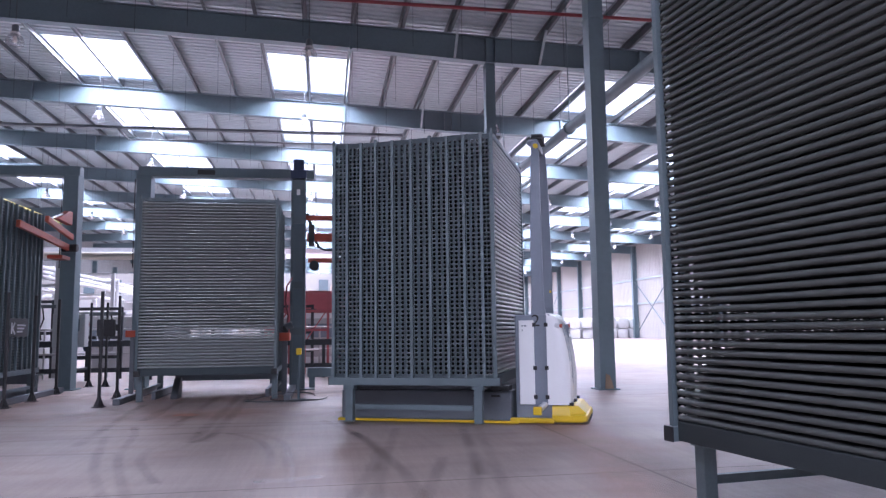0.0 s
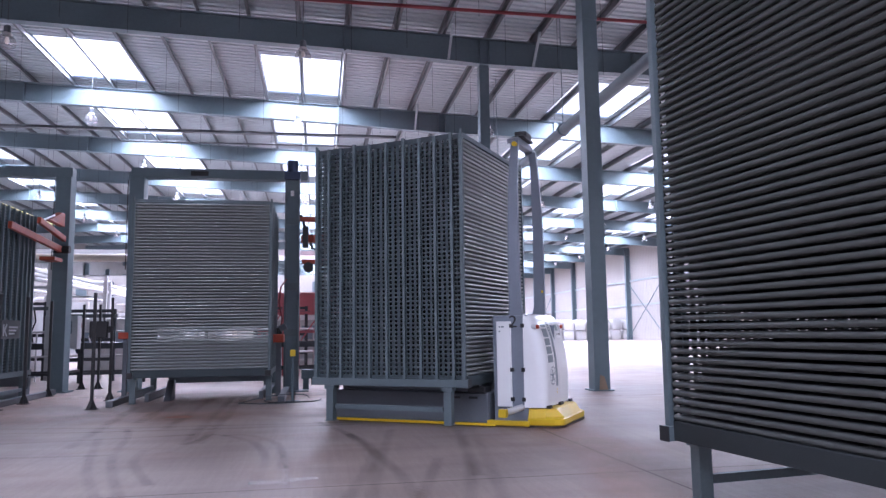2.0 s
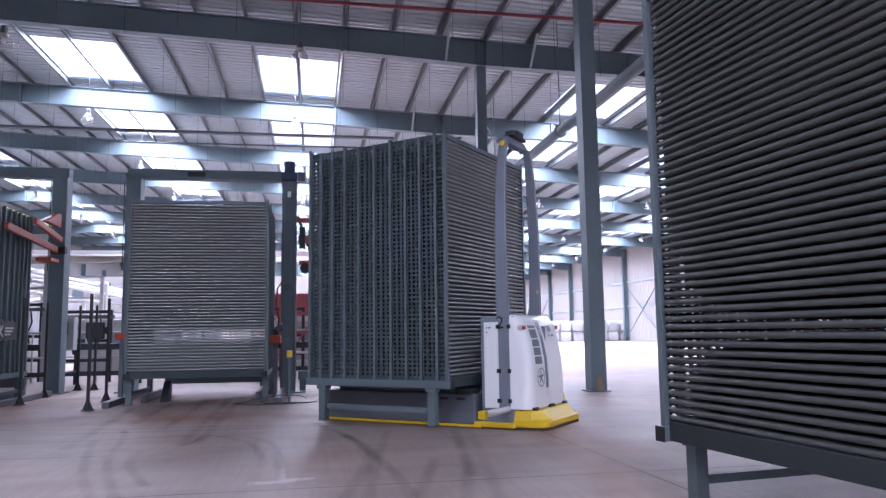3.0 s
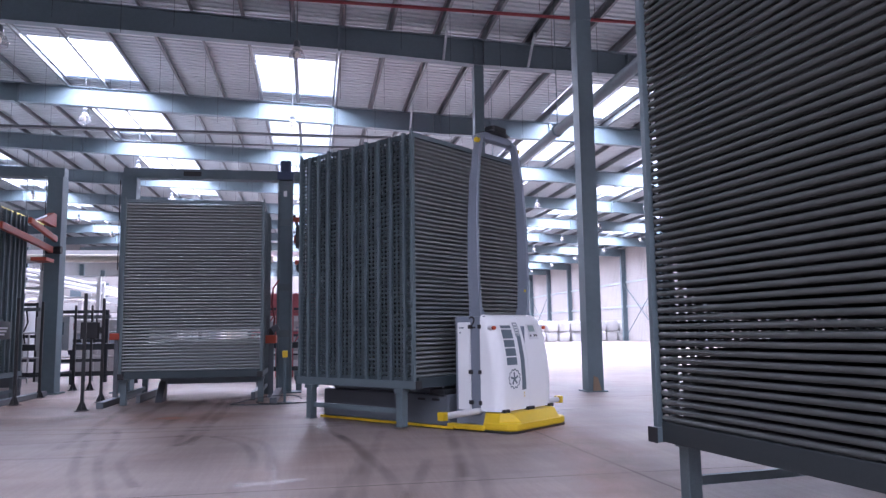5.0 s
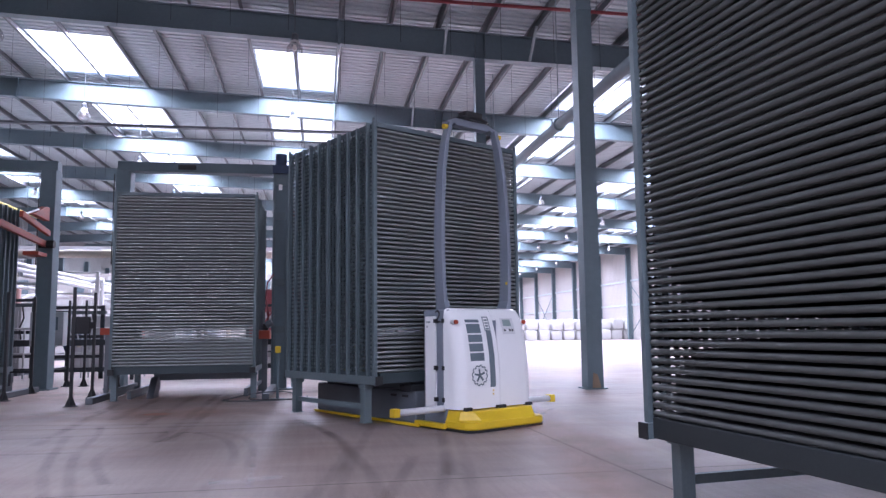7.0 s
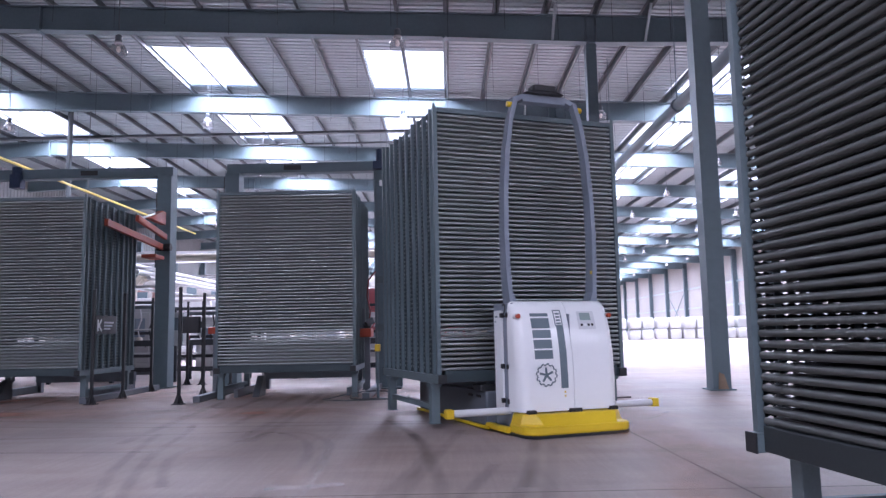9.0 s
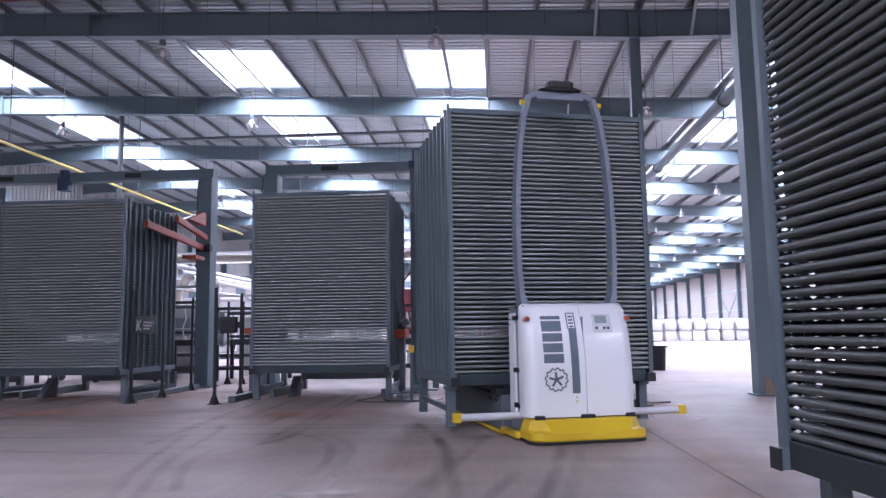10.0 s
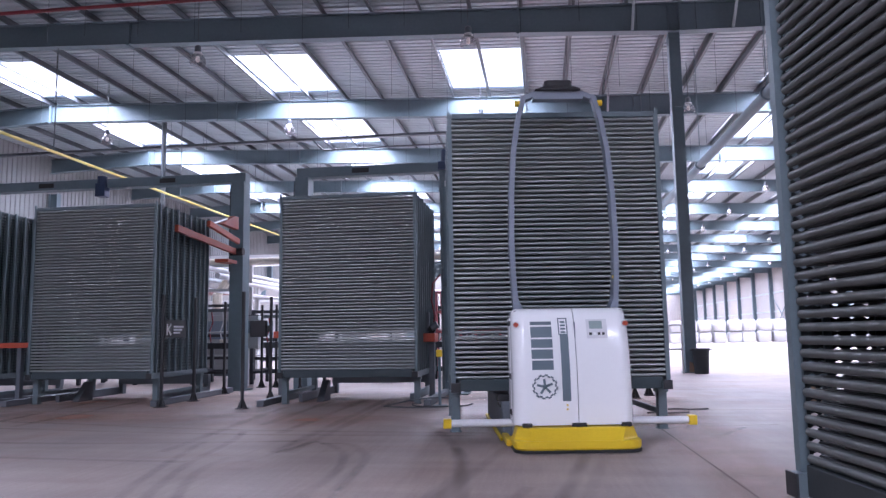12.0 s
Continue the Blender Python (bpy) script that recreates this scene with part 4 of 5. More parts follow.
push2 = new("roller_pusher")
tagged(push2, "orange pusher rail beside a tile rack", "pusher")
part("head", box(mesh(), -7.3, -6.75, 11.3, 11.4, 0.86, 0.94), M_ORANGE, push2, bevel=0.006)
part("stem", box(mesh(), -7.05, -6.98, 11.4, 11.48, 0.0, 0.94), M_CHASSIS, push2)
push3 = new("roller_pusher")
tagged(push3, "small orange pusher head beside a tile rack", "pusher")
part("head", box(mesh(), -2.98, -2.74, 11.6, 11.72, 0.95, 1.05), M_ORANGE, push3, bevel=0.006)
part("stem", box(mesh(), -2.93, -2.87, 11.7, 11.76, 0.0, 1.05), M_CHASSIS, push3)


def build_bay_base(xc, y0):
    b = new("bay_conveyor")
    tagged(b, "low grey steel bay conveyor frame under the rack", "conveyor", "bay conveyors")
    for s in (-1, 1):
        part("floor_guide", box(mesh(), xc + s * 1.18 - 0.05, xc + s * 1.18 + 0.05, y0 - 0.25, y0 + 2.4, 0.0, 0.09), M_CHASSIS, b, bevel=0.006)
        part("side_frame", box(mesh(), xc + s * 0.84 - 0.03, xc + s * 0.84 + 0.03, y0 + 0.5, y0 + 2.2, 0.0, 0.12), M_CHASSIS, b)
    part("cross_bar", box(mesh(), xc - 0.85, xc + 0.85, y0 + 2.2, y0 + 2.3, 0.17, 0.33), M_CHASSIS, b)
    for x in (xc - 0.8, xc + 0.8):
        part("bar_foot", box(mesh(), x - 0.04, x + 0.04, y0 + 2.2, y0 + 2.3, 0.0, 0.17), M_CHASSIS, b)
    m = mesh()
    loft(m, [[(xc - 0.6, y0 + 0.5, 0.0), (xc - 0.5, y0 + 0.5, 0.0), (xc - 0.5, y0 + 0.9, 0.0), (xc - 0.6, y0 + 0.9, 0.0)], [(xc - 0.6, y0 + 0.8, 0.3), (xc - 0.5, y0 + 0.8, 0.3), (xc - 0.5, y0 + 0.9, 0.3), (xc - 0.6, y0 + 0.9, 0.3)]])
    part("stop_wedge", m, M_CHASSIS, b)


for xc, y0 in ((-1.7, 11.09), (-5.69, 11.18), (-8.4, 11.0)):
    build_bay_base(xc, y0)


def build_posts():
    p = new("barrier_post")
    tagged(p, "slim black barrier post on a ribbed foot", "post", "barrier posts")
    part("tube", box(mesh(), -0.02, 0.02, -0.02, 0.02, 0.02, 1.6), M_BLACK, p, bevel=0.003)
    m = box(mesh(), -0.075, 0.075, -0.075, 0.075, 0, 0.012)
    part("foot_plate", m, M_BLACK, p)
    m = mesh()
    loft(m, [[(-0.07, -0.006, 0.012), (0.07, -0.006, 0.012), (0.07, 0.006, 0.012), (-0.07, 0.006, 0.012)], [(-0.02, -0.006, 0.14), (0.02, -0.006, 0.14), (0.02, 0.006, 0.14), (-0.02, 0.006, 0.14)]])
    loft(m, [[(-0.006, -0.07, 0.012), (0.006, -0.07, 0.012), (0.006, 0.07, 0.012), (-0.006, 0.07, 0.012)], [(-0.006, -0.02, 0.14), (0.006, -0.02, 0.14), (0.006, 0.02, 0.14), (-0.006, 0.02, 0.14)]])
    part("foot_rib", m, M_BLACK, p)
    spots = [(-3.05, 10.63), (-4.35, 10.85), (-4.33, 11.8), (-4.45, 13.17), (-3.18, 12.03), (-4.4, 14.77), (-4.1, 14.75), (-3.13, 13.3), (2.35, 11.9), (2.62, 12.5)]
    p.matrix_basis = pose(*spots[0], 0)
    for x, y in spots[1:]:
        copy_thing(p, pose(x, y, 0))


build_posts()

sw = new("control_box")
tagged(sw, "black control box hung on a barrier post", "control box")
part("case", box(mesh(), -3.48, -3.22, 11.9, 12.0, 0.97, 1.23), M_BLACK, sw, bevel=0.012)
part("bracket", box(mesh(), -3.24, -3.15, 11.96, 11.98, 1.05, 1.15), M_BLACK, sw)

sign = new("sign_panel")
tagged(sign, "dark sign panel with a white emblem and short lines", "sign")
part("panel", box(mesh(), -4.335, -4.325, 10.85, 11.5, 0.98, 1.24), M_BLACK, sign)
m = mesh()
box(m, -4.322, -4.319, 10.9, 10.935, 1.02, 1.18)
bar(m, (-4.32, 10.94, 1.09), (-4.32, 11.02, 1.18), 0.03, 0.003, (1, 0, 0))
bar(m, (-4.32, 10.94, 1.1), (-4.32, 11.03, 1.02), 0.03, 0.003, (1, 0, 0))
part("emblem", m, M_WHITE, sign, "white angular emblem")
for k, w in enumerate((0.3, 0.26, 0.2)):
    part("text_bar", box(mesh(), -4.322, -4.319, 11.1, 11.1 + w, 1.13 - k * 0.045, 1.155 - k * 0.045), M_WTUBE, sign)

stand = new("button_stand")
tagged(stand, "slim steel stand with a yellow button head and cable", "button stand")
part("pole", tube(mesh(), (-0.36, 10.95, 0.0), (-0.36, 10.95, 0.68), 0.02, 10), M_STEEL, stand)
part("base", tube(mesh(), (-0.36, 10.95, 0.0), (-0.36, 10.95, 0.012), 0.1, 16), M_STEEL, stand)
part("button_head", box(mesh(), -0.4, -0.32, 10.91, 10.98, 0.66, 0.76), M_YELLOW, stand, "yellow button head", bevel=0.012)
cable_pts = [(-0.36 + 0.42 * math.cos(a) + 0.0, 11.2 + 0.42 * math.sin(a) * 1.2, 0.012 + 0.006 * math.sin(3 * a)) for a in [math.pi * (1.0 + k / 14) for k in range(15)]]
tagged(part("floor_cable", path_tube(mesh(), cable_pts, 0.01, 6), M_BLACK), "black loose cable on the floor", "cable")

cable_pts = [(-0.62 + 0.5 * math.cos(a), 10.85 + 0.22 * math.sin(a), 0.014 + 0.09 * max(0.0, math.sin(a + 0.6))) for a in [2 * math.pi * k / 24 for k in range(23)]]
tagged(part("floor_cable", path_tube(mesh(), cable_pts, 0.009, 6), M_GALV), "grey loose cable looped on the floor", "cable")
for x, y in ((2.25, 9.9), (2.55, 10.3)):
    scrap = [(x + 0.12 * k, y + 0.05 * math.sin(2.1 * k), 0.014) for k in range(5)]
    tagged(part("floor_cable", path_tube(mesh(), scrap, 0.011, 6), M_BLACK), "short dark cable end on the floor", "cable")

bin_ob = new("waste_bin")
tagged(bin_ob, "dark grey plastic waste bin beside a column", "bin")
part("body", lathe(mesh(), [(0, 0), (0.15, 0), (0.185, 0.55), (0.172, 0.55), (0.14, 0.03), (0, 0.03)], n=24), M_BIN, bin_ob, smooth=True)
part("rim", lathe(mesh(), [(0.175, 0.53), (0.205, 0.53), (0.205, 0.565), (0.17, 0.57)], n=24), M_BIN, bin_ob)
for s in (-1, 1):
    part("handle", box(mesh(), *sorted((s * 0.2, s * 0.235)), -0.04, 0.04, 0.52, 0.545), M_BIN, bin_ob)
bin_ob.matrix_basis = pose(4.56, 18.2, 0)


# ---- production line behind the bays ----
def build_conveyor(x0, x1, y, z, label):
    c = new("roller_conveyor")
    tagged(c, label, "conveyor", "roller conveyors")
    for s in (-0.45, 0.45):
        part("side_rail", box(mesh(), x0, x1, y + s - 0.03, y + s + 0.03, z - 0.12, z), M_DARK, c)
    roll = None
    x = x0 + 0.1
    while x < x1:
        if roll is None:
            roll = part("roller", tube(mesh(), (0, -0.42, 0), (0, 0.42, 0), 0.03, 8), M_GALV, c)
            roll.matrix_basis = pose(x, y, z - 0.03)
        else:
            twin(roll, c, pose(x, y, z - 0.03))
        x += 0.14
    x = x0 + 0.3
    while x < x1:
        for s in (-0.45, 0.45):
            part("leg", box(mesh(), x - 0.035, x + 0.035, y + s - 0.035, y + s + 0.035, 0, z - 0.12), M_DARK, c)
        part("tie_bar", box(mesh(), x - 0.02, x + 0.02, y - 0.41, y + 0.41, 0.25, 0.3), M_DARK, c)
        x += 1.3
    for s in (-0.45, 0.45):
        part("low_rail", box(mesh(), x0, x1, y + s - 0.02, y + s + 0.02, 0.22, 0.27), M_DARK, c)


build_conveyor(-10.5, -3.6, 16.2, 0.86, "grey roller conveyor with steel legs behind the bays")
build_conveyor(-2.9, 3.2, 16.6, 0.82, "grey roller conveyor with steel legs behind the bays")


def build_machine(name, x0, x1, y0, y1, h, body, top, label):
    g = new(name)
    tagged(g, label, "machine", "line machines")
    part("body", box(mesh(), x0, x1, y0, y1, 0.1, h), body, g, bevel=0.02)
    part("plinth", box(mesh(), x0 + 0.05, x1 - 0.05, y0 + 0.05, y1 - 0.05, 0, 0.1), M_CHASSIS, g)
    if top:
        part("top_band", box(mesh(), x0 - 0.05, x1 + 0.05, y0 - 0.05, y1 + 0.05, h, h + 0.6), top, g, bevel=0.02)
    n = max(2, int((x1 - x0) / 0.9))
    for k in range(n):
        xa = x0 + (x1 - x0) * k / n + 0.06
        xb = x0 + (x1 - x0) * (k + 1) / n - 0.06
        d = part("door", box(mesh(), xa, xb, y0 - 0.025, y0 - 0.003, 0.3, h - 0.15), M_MACH, g, bevel=0.008)
        part("window", box(mesh(), xa + 0.1, xb - 0.1, y0 - 0.03, y0 - 0.025, h * 0.55, h - 0.3), M_PANEL, d)
        part("handle", box(mesh(), xb - 0.08, xb - 0.05, y0 - 0.05, y0 - 0.025, h * 0.4, h * 0.5), M_BLACK, d)


build_machine("press_machine", -1.6, 3.4, 20.5, 23.0, 1.5, M_WHITE, M_PINK, "white machine with red top band and glazed doors")
build_machine("kiln_cabinet", -9.5, -6.8, 19.0, 20.2, 1.7, M_MACH, None, "grey machine cabinet with glazed doors")
build_machine("kiln_cabinet", -6.2, -4.9, 20.5, 21.6, 1.45, M_MACH, None, "grey machine cabinet with glazed doors")
build_machine("kiln_cabinet", -4.3, -3.0, 25.5, 27.0, 1.6, M_WHITE, None, "white machine cabinet with glazed doors")
build_machine("kiln_line", -17.0, -7.0, 30.0, 33.0, 1.9, M_WHITE, M_MACH, "long white kiln line with service doors")


def build_pipes():
    cream = new("cream_pipe")
    tagged(cream, "cream insulated pipe on posts across the line", "pipe", "line pipes")
    part("pipe", tube(mesh(), (-21, 19.3, 2.95), (-1.0, 19.3, 2.95), 0.1, 12), M_CREAM, cream, smooth=True)
    for x in (-18.0, -12.5, -6.5, -2.6):
        part("post", box(mesh(), x - 0.05, x + 0.05, 19.25, 19.35, 0, 2.86), M_MACH, cream)
    for x, z, r in ((-6.6, 2.45, 0.07), (-6.3, 2.3, 0.05), (-6.9, 2.65, 0.06), (-7.4, 2.2, 0.05)):
        tagged(part("white_pipe", tube(mesh(), (x, 17.5, z), (x, 46, z), r, 10), M_WTUBE, smooth=True), "white process pipe along the line", "pipe", "line pipes")
    frame_ob = new("pipe_frame")
    tagged(frame_ob, "grey steel trestle that carries white pipes", "trestle", "pipe trestles")
    for x in (-7.6, -6.1):
        part("post", box(mesh(), x - 0.05, x + 0.05, -0.05, 0.05, 0, 2.75), M_MACH, frame_ob)
    for z in (2.1, 2.7):
        part("rung", box(mesh(), -7.6, -6.1, -0.04, 0.04, z, z + 0.06), M_MACH, frame_ob)
    frame_ob.matrix_basis = pose(0, 18, 0)
    for y in (22.5, 27, 31.5, 36, 40.5):
        copy_thing(frame_ob, pose(0, y, 0))
    m = path_tube(mesh(), [(-8.2, 21, 0), (-8.2, 21, 2.2), (-7.9, 21, 2.6), (-7.2, 21, 2.7)], 0.14, 12)
    tagged(part("elbow_duct", m, M_CREAM), "cream bent exhaust duct", "duct")
    m = path_tube(mesh(), [(-12.7, 26, 9.75), (-12.7, 26, 4.2), (-12.5, 26, 4.0), (-11.5, 26, 4.0), (-11.4, 26, 0.0)], 0.09, 12)
    tagged(part("drop_pipe", m, M_GALV), "galvanised drop pipe from the roof", "pipe")
    tagged(part("rail_beam", box(mesh(), -16, 2.0, 23.9, 24.1, 3.5, 3.66), M_WTUBE), "white crane rail above the line", "rail")
    tagged(part("rail_beam", box(mesh(), -16, 2.0, 33.9, 34.1, 4.3, 4.5), M_WTUBE), "white crane rail above the line", "rail")


build_pipes()


def build_line_clutter():
    random.seed(21)
    for k, (x, y) in enumerate([(-5.2, 23.0), (-4.4, 24.5), (-8.0, 23.5), (-6.0, 28.0), (-9.2, 25.5), (0.3, 24.6), (-3.9, 31.0), (-10.5, 24.0)]):
        z = random.uniform(2.0, 2.9)
        m = path_tube(mesh(), [(x, y, 0), (x, y, z - 0.25), (x + 0.08, y, z - 0.08), (x + 0.25, y, z), (x + 1.8, y, z)], 0.09, 10)
        path_tube(m, [(x + 1.7, y, z), (x + 1.75, y, z - 0.1), (x + 1.75, y, 0)], 0.07, 10)
        tagged(part("process_pipe", m, (M_WTUBE, M_CREAM, M_WTUBE, M_PALE)[k % 4]), "pale bent process pipe of the line", "pipe", "process pipes")
    rail = new("guard_rail")
    tagged(rail, "grey tubular guard rail along the line", "guard rail", "guard rails")
    for x in range(5):
        part("post", tube(mesh(), (x * 1.2, 0, 0), (x * 1.2, 0, 1.1), 0.022, 8), M_MACH, rail)
    for z in (0.55, 1.1):
        part("rail", tube(mesh(), (0, 0, z), (4.8, 0, z), 0.022, 8), M_MACH, rail)
    rail.matrix_basis = pose(-9.8, 17.6, 0)
    copy_thing(rail, pose(-4.9, 17.8, 0))
    copy_thing(rail, pose(-0.6, 18.4, 0))
    box_ob = new("control_cabinet")
    tagged(box_ob, "grey control cabinet with a dark screen on a post", "cabinet", "control cabinets")
    part("case", box(mesh(), -0.3, 0.3, -0.12, 0.12, 0.75, 1.4), M_MACH, box_ob, bevel=0.012)
    part("screen", box(mesh(), -0.2, 0.2, -0.126, -0.12, 1.05, 1.3), M_SLATE, box_ob)
    part("post", box(mesh(), -0.05, 0.05, -0.05, 0.05, 0, 0.75), M_MACH, box_ob)
    box_ob.matrix_basis = pose(-4.9, 15.2, 0)
    copy_thing(box_ob, pose(-3.5, 18.6, 0))
    copy_thing(box_ob, pose(-7.2, 17.2, 0))


build_line_clutter()


def build_red_frame(x, y):
    """Red tubular frame with rungs and a raking strut."""
    f = new("red_frame")
    tagged(f, "red painted steel frame with rungs before the machine", "frame", "red frames")
    for dx in (0.0, 0.55):
        part("post", box(mesh(), x + dx - 0.03, x + dx + 0.03, y - 0.03, y + 0.03, 0.0, 1.95), M_PINK, f)
    for z in (0.75, 1.0, 1.45, 1.9):
        part("rung", box(mesh(), x + 0.03, x + 0.52, y - 0.025, y + 0.025, z, z + 0.06), M_PINK, f)
    part("strut", bar(mesh(), (x + 0.06, y + 0.01, 0.82), (x + 0.48, y + 0.01, 1.44), 0.03, 0.03, (0, 1, 0)), M_PINK, f)


for x in (-1.35, -0.45, 0.45):
    build_red_frame(x, 17.6)


def build_line_frame(x, y, w, h, label):
    """Dark steel service frame: posts, rails, cable tray, valves and hanging hoses."""
    f = new("valve_station")
    tagged(f, label, "valve station", "valve stations")
    for dx in (0.0, w):
        part("post", box(mesh(), x + dx - 0.04, x + dx + 0.04, y - 0.04, y + 0.04, 0.0, h), M_DARK, f)
    for z in (0.45, h * 0.55, h - 0.08):
        part("rail", box(mesh(), x + 0.04, x + w - 0.04, y - 0.03, y + 0.03, z, z + 0.07), M_DARK, f)
    part("tray", box(mesh(), x - 0.1, x + w + 0.1, y - 0.18, y - 0.05, h - 0.2, h - 0.12), M_GALV, f)
    for k in range(4):
        xa = x + w * (k + 0.6) / 4.4
        z0 = h * 0.55 - 0.1 - 0.07 * (k % 2)
        part("hose", path_tube(mesh(), [(xa, y - 0.1, h - 0.15), (xa + 0.05, y - 0.12, h * 0.75), (xa - 0.04, y - 0.1, h * 0.62), (xa, y - 0.08, z0)], 0.018, 6), (M_BLACK, M_RED, M_WTUBE, M_BLACK)[k], f)
        part("valve", lathe(mesh(), [(0, z0 + 0.05), (0.05, z0 + 0.04), (0.07, z0), (0.05, z0 - 0.09), (0, z0 - 0.1)], (xa, y - 0.08, 0), 10), (M_MACH, M_BLUE, M_CREAM, M_MACH)[k], f, smooth=True)


for x, y, w, h in ((-9.2, 17.2, 1.5, 2.1), (-7.4, 18.1, 1.2, 1.8), (-5.6, 17.3, 1.1, 1.6), (-4.2, 19.4, 1.4, 2.2), (0.6, 19.2, 1.6, 1.9), (-1.6, 19.6, 1.3, 1.7)):
    build_line_frame(x, y, w, h, "dark steel valve station with hanging hoses on the line")


def build_partition():
    w = part("wall_partition", box(mesh(), X0 + 0.1, 1.0, 47.0, 47.2, 0, 4.6), M_WALL)
    tagged(w, "cream partition wall with dark openings behind the line", "wall", kind="structure")
    for k in range(14):
        x = -20.5 + k * 1.55
        part("window", box(mesh(), x, x + 0.6, 46.9, 46.99, 2.4, 4.2), M_SLATE, w)


build_partition()


# ---- bulk bags ----
def build_bags():
    random.seed(11)
    g = new("bulk_bag")
    tagged(g, "full white woven bulk bag with lifting loops", "bag", "stacked bulk bags")
    rings = []
    for z, s in ((0.0, 0.4), (0.03, 0.47), (0.25, 0.52), (0.55, 0.53), (0.78, 0.49), (0.86, 0.42), (0.89, 0.2)):
        rings.append([(s * max(-1, min(1, 1.25 * math.cos(2 * math.pi * k / 16))), s * max(-1, min(1, 1.25 * math.sin(2 * math.pi * k / 16))), z) for k in range(16)])
    part("sack", loft(mesh(), rings), M_BAG, g, smooth=True)
    for sx in (-1, 1):
        for sy in (-1, 1):
            part("loop", path_tube(mesh(), [(sx * 0.38, sy * 0.38, 0.84), (sx * 0.33, sy * 0.33, 0.95), (sx * 0.25, sy * 0.36, 0.86)], 0.02, 6), M_BAG, g)
    first = True
    for tier in range(2):
        for k in range(19):
            x = 9.3 + k * 1.12 + random.uniform(-0.06, 0.06)
            m4 = pose(x, 62.0 + random.uniform(-0.15, 0.15) + 0.02 * k, tier * 0.9, 0, 0, random.uniform(-5, 5))
            if first:
                g.matrix_basis = m4
                first = False
            else:
                copy_thing(g, m4)


build_bags()


# ---- marks on the floor ----
def ribbon(name, pts, w, material, label, z):
    v, f = mesh()
    for k, p in enumerate(pts):
        a = Vector(pts[max(0, k - 1)])
        b = Vector(pts[min(len(pts) - 1, k + 1)])
        d = (b - a).normalized()
        s = Vector((-d.y, d.x))
        q = Vector(p)
        v += [(*(q + s * w / 2), z), (*(q - s * w / 2), z)]
    f += [(2 * k, 2 * k + 1, 2 * k + 3, 2 * k + 2) for k in range(len(pts) - 1)]
    ob = raw_part(name, (v, f), material)
    uv = ob.data.uv_layers.new(name="across")
    for face in ob.data.polygons:
        for corner, u in zip(face.loop_indices, (0.0, 1.0, 1.0, 0.0)):
            uv.data[corner].uv = (u, 0.5)
    return tagged(ob, label, "floor mark", "floor marks", "structure")


def glide(pts, n=8):
    """Points along a smooth line through the given ones."""
    out = []
    q = [pts[0], *pts, pts[-1]]
    for k in range(1, len(q) - 2):
        for j in range(n):
            t = j / n
            out.append(tuple(0.5 * (2 * q[k][a] + (q[k + 1][a] - q[k - 1][a]) * t + (2 * q[k - 1][a] - 5 * q[k][a] + 4 * q[k + 1][a] - q[k + 2][a]) * t * t + (3 * q[k][a] - q[k - 1][a] - 3 * q[k + 1][a] + q[k + 2][a]) * t ** 3) for a in (0, 1)))
    return out + [pts[-1]]


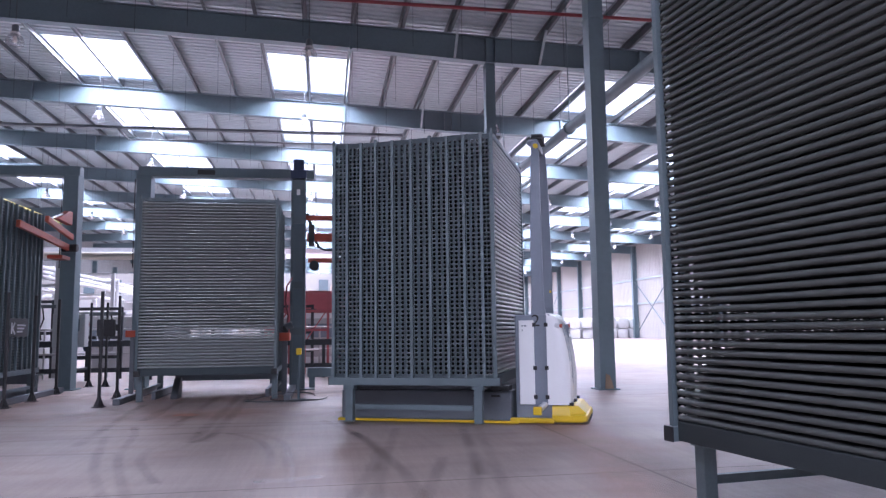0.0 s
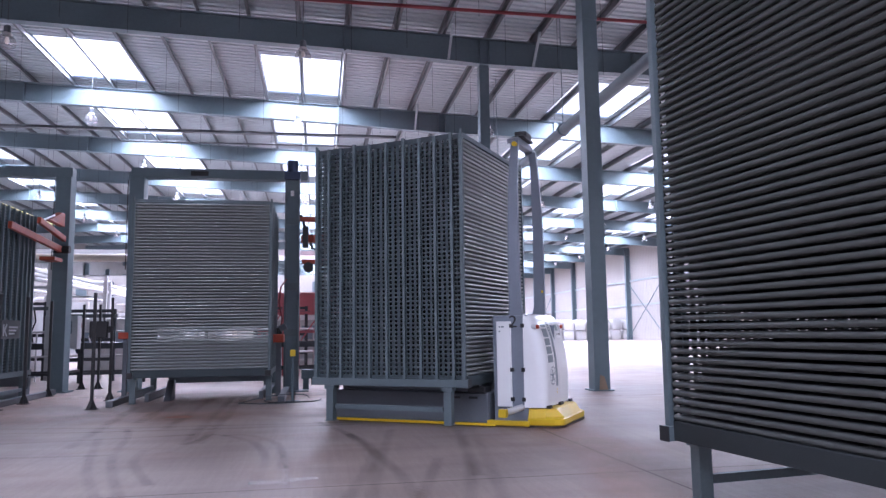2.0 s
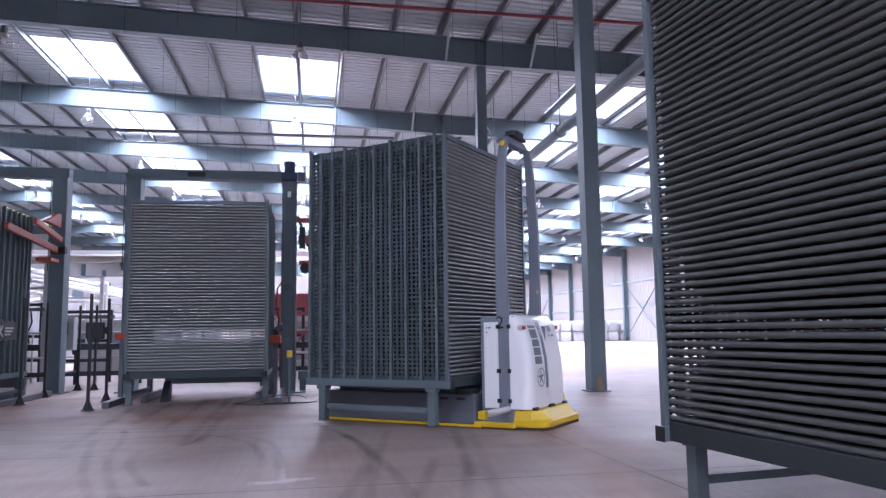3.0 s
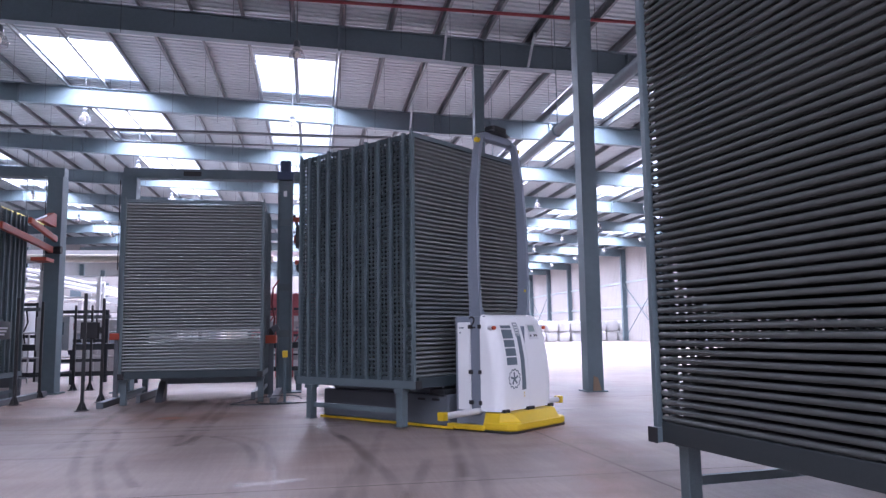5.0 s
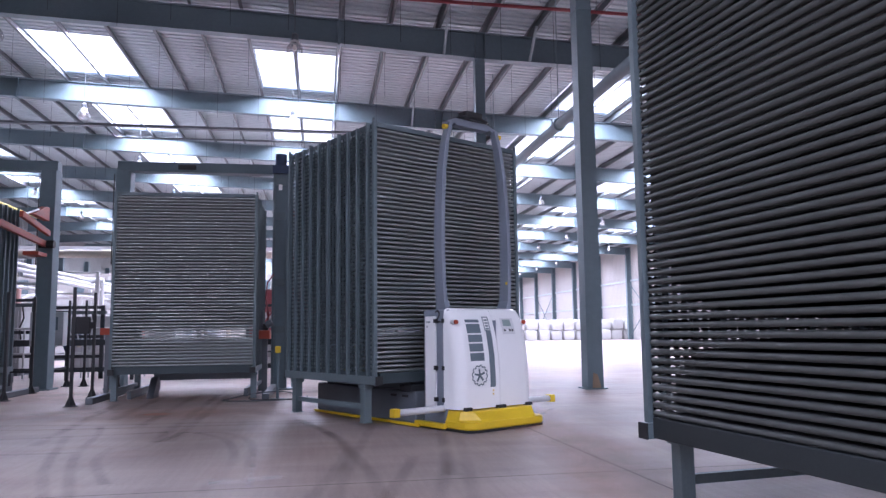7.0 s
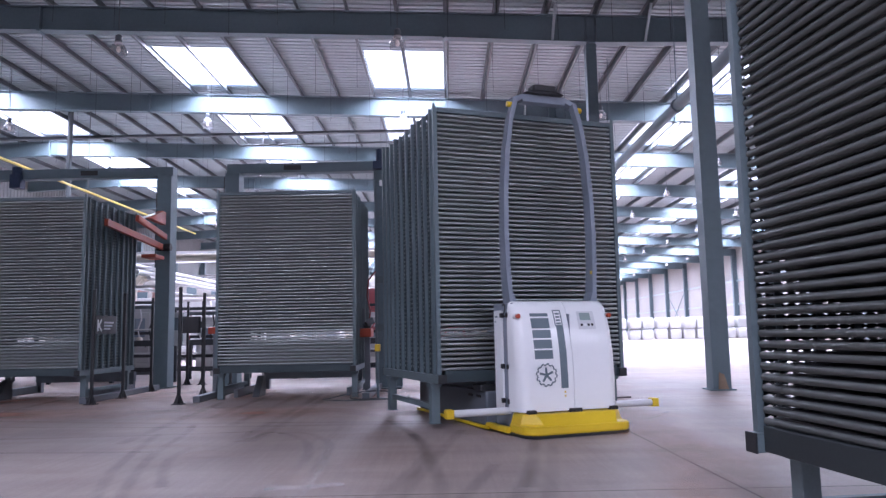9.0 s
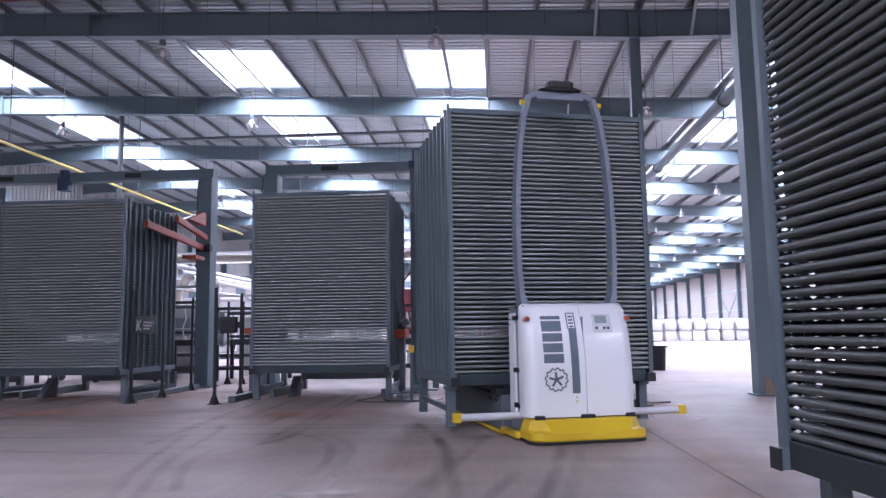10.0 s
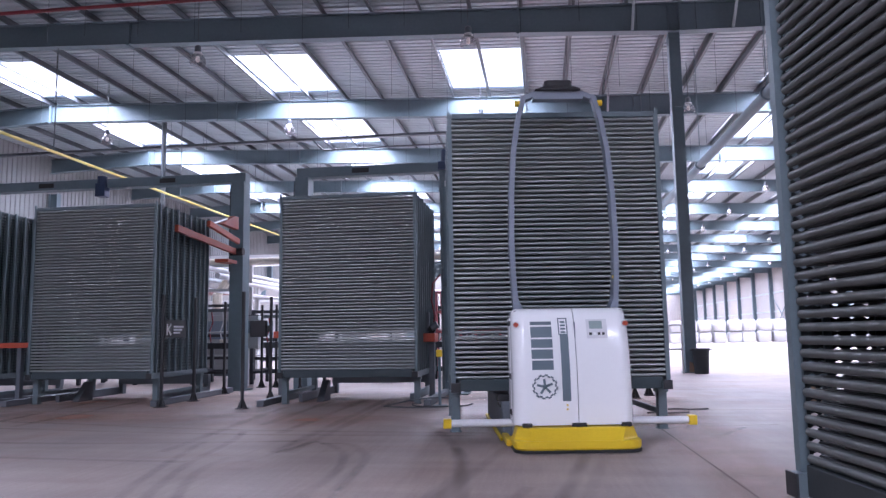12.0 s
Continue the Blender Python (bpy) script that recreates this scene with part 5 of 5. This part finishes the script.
def build_marks():
    z = 0.004
    bay_marks = [[(-2.1, 11.9), (-2.04, 8.8)], [(-1.62, 11.8), (-1.59, 8.1)], [(-1.3, 11.9), (-1.2, 6.9)], [(-1.13, 11.9), (-1.07, 6.9)], [(-2.5, 10.8), (-2.19, 6.9)], [(-5.9, 11.6), (-5.4, 8.7)], [(-5.2, 11.7), (-4.9, 8.6)]]
    turns = [[(0.0, 8.3), (0.43, 6.63), (0.41, 5.58), (0.1, 3.9)], [(0.3, 7.2), (0.56, 5.28), (0.6, 3.9)], [(0.75, 7.4), (0.43, 5.17), (0.3, 3.9)], [(1.4, 7.2), (1.11, 5.14), (0.85, 3.9)], [(1.58, 7.3), (1.24, 4.97), (1.05, 3.8)], [(0.95, 5.6), (0.55, 3.9)]]
    loops = [[(-2.0, 8.2), (-1.83, 7.47), (-1.62, 6.1), (-1.1, 4.3)], [(-2.1, 7.5), (-1.69, 5.7), (-1.25, 4.4)], [(-1.25, 6.4), (-1.1, 7.14), (-1.0, 7.47), (-0.59, 6.85), (-0.4, 5.8), (-0.45, 4.6)], [(-0.94, 7.37), (-0.64, 7.31), (-0.34, 6.59), (-0.25, 5.4)], [(-1.47, 6.6), (-1.42, 5.95), (-1.1, 5.0)]]
    passes = [[(-7.5, 9.3), (-4.98, 8.95), (-2.27, 8.32), (0.5, 8.1)], [(-7.5, 8.6), (-4.89, 8.38), (-2.22, 7.98), (0.4, 7.9)], [(-5.0, 6.7), (-2.86, 6.46), (-1.71, 6.38)], [(-6.0, 7.5), (-3.4, 7.3), (-1.2, 7.5)], [(1.7, 9.4), (1.4, 7.0), (1.1, 4.8)]]
    n = 0
    for group, w in ((bay_marks, 0.17), (turns, 0.14), (loops, 0.12), (passes, 0.15)):
        for pts in group:
            ribbon("tyre_mark", glide(pts), w, M_TYRE, "dark tyre mark on the concrete", z + 0.0005 * n)
            n += 1
    z += 0.0005 * n
    # first patch: a rooflight's reflection in the polished floor, painted as a pale film
    ribbon("floor_scuff_glint", glide([(-0.45, 4.88), (-0.2, 4.93), (0.0, 5.0)]), 0.16, M_SKID_GLINT, "pale patch painted as a rooflight reflection on the concrete", z)
    ribbon("floor_scuff_glint", glide([(-0.3, 6.3), (-0.22, 5.4), (-0.19, 4.7)]), 0.06, M_SKID_GLINT, "pale scuff on the concrete", z + 0.001)
    ribbon("floor_scuff_glint", [(2.6, 8.61), (3.37, 8.75)], 0.06, M_SKID_GLINT, "pale scuff on the concrete", z + 0.001)
    ribbon("floor_scuff_glint", [(2.62, 7.9), (2.99, 8.53)], 0.09, M_SKID_GLINT, "pale scuff on the concrete", z + 0.0015)
    ribbon("floor_dust", [(-9, 11.9), (-4, 11.95), (0, 12.0), (2.4, 12.2)], 3.4, M_DUST, "reddish clay dust under the bays", z + 0.002)
    ribbon("floor_dust", glide([(1.9, 3.4), (2.3, 5.4), (2.45, 8.0), (2.7, 12.0)]), 1.1, M_DUST, "reddish clay dust streak", z + 0.003)
    ribbon("floor_dust", glide([(-6.0, 9.6), (-2.0, 9.3), (2.5, 9.0)]), 1.6, M_DUST, "reddish clay dust streak", z + 0.0035)
    ribbon("floor_joint", [(2.15, 9.6), (2.24, 5.44), (2.3, 3.0)], 0.014, M_JOINT, "worn floor joint", z + 0.004)
    for y in (4.55, 10.05):
        ribbon("floor_joint", [(-14, y), (16, y + 0.2)], 0.012, M_JOINT, "dark saw cut joint in the floor", z + 0.0045)


build_marks()

# ---- motion ----
MOVES = [
    (0, 2.146, 7.978, 66.22),
    (0.5, 2.110, 7.968, 64.62),
    (1, 2.079, 7.949, 62.27),
    (1.5, 2.052, 7.920, 59.27),
    (2, 2.026, 7.890, 56.31),
    (2.5, 1.995, 7.861, 53.24),
    (3, 1.965, 7.840, 50.66),
    (5, 1.814, 7.758, 40.21),
    (5.5, 1.769, 7.737, 37.85),
    (6, 1.724, 7.719, 35.43),
    (6.5, 1.681, 7.705, 32.82),
    (8.5, 1.513, 7.692, 22.87),
    (9, 1.482, 7.696, 20.91),
    (9.5, 1.427, 7.702, 18.71),
    (10, 1.382, 7.716, 16.29),
    (10.5, 1.340, 7.738, 14.64),
    (11, 1.297, 7.764, 12.42),
    (11.5, 1.257, 7.790, 10.17),
    (12, 1.215, 7.798, 8.16),
]


def motions():
    walk(agv, [(t, pose(x, y, 0, 0, 0, a) @ Matrix.Translation((0, -0.05, 0))) for t, x, y, a in MOVES])
    walk(moving_rack, [(t, pose(x, y, 0.056, 0, 0, a)) for t, x, y, a in MOVES])


motions()
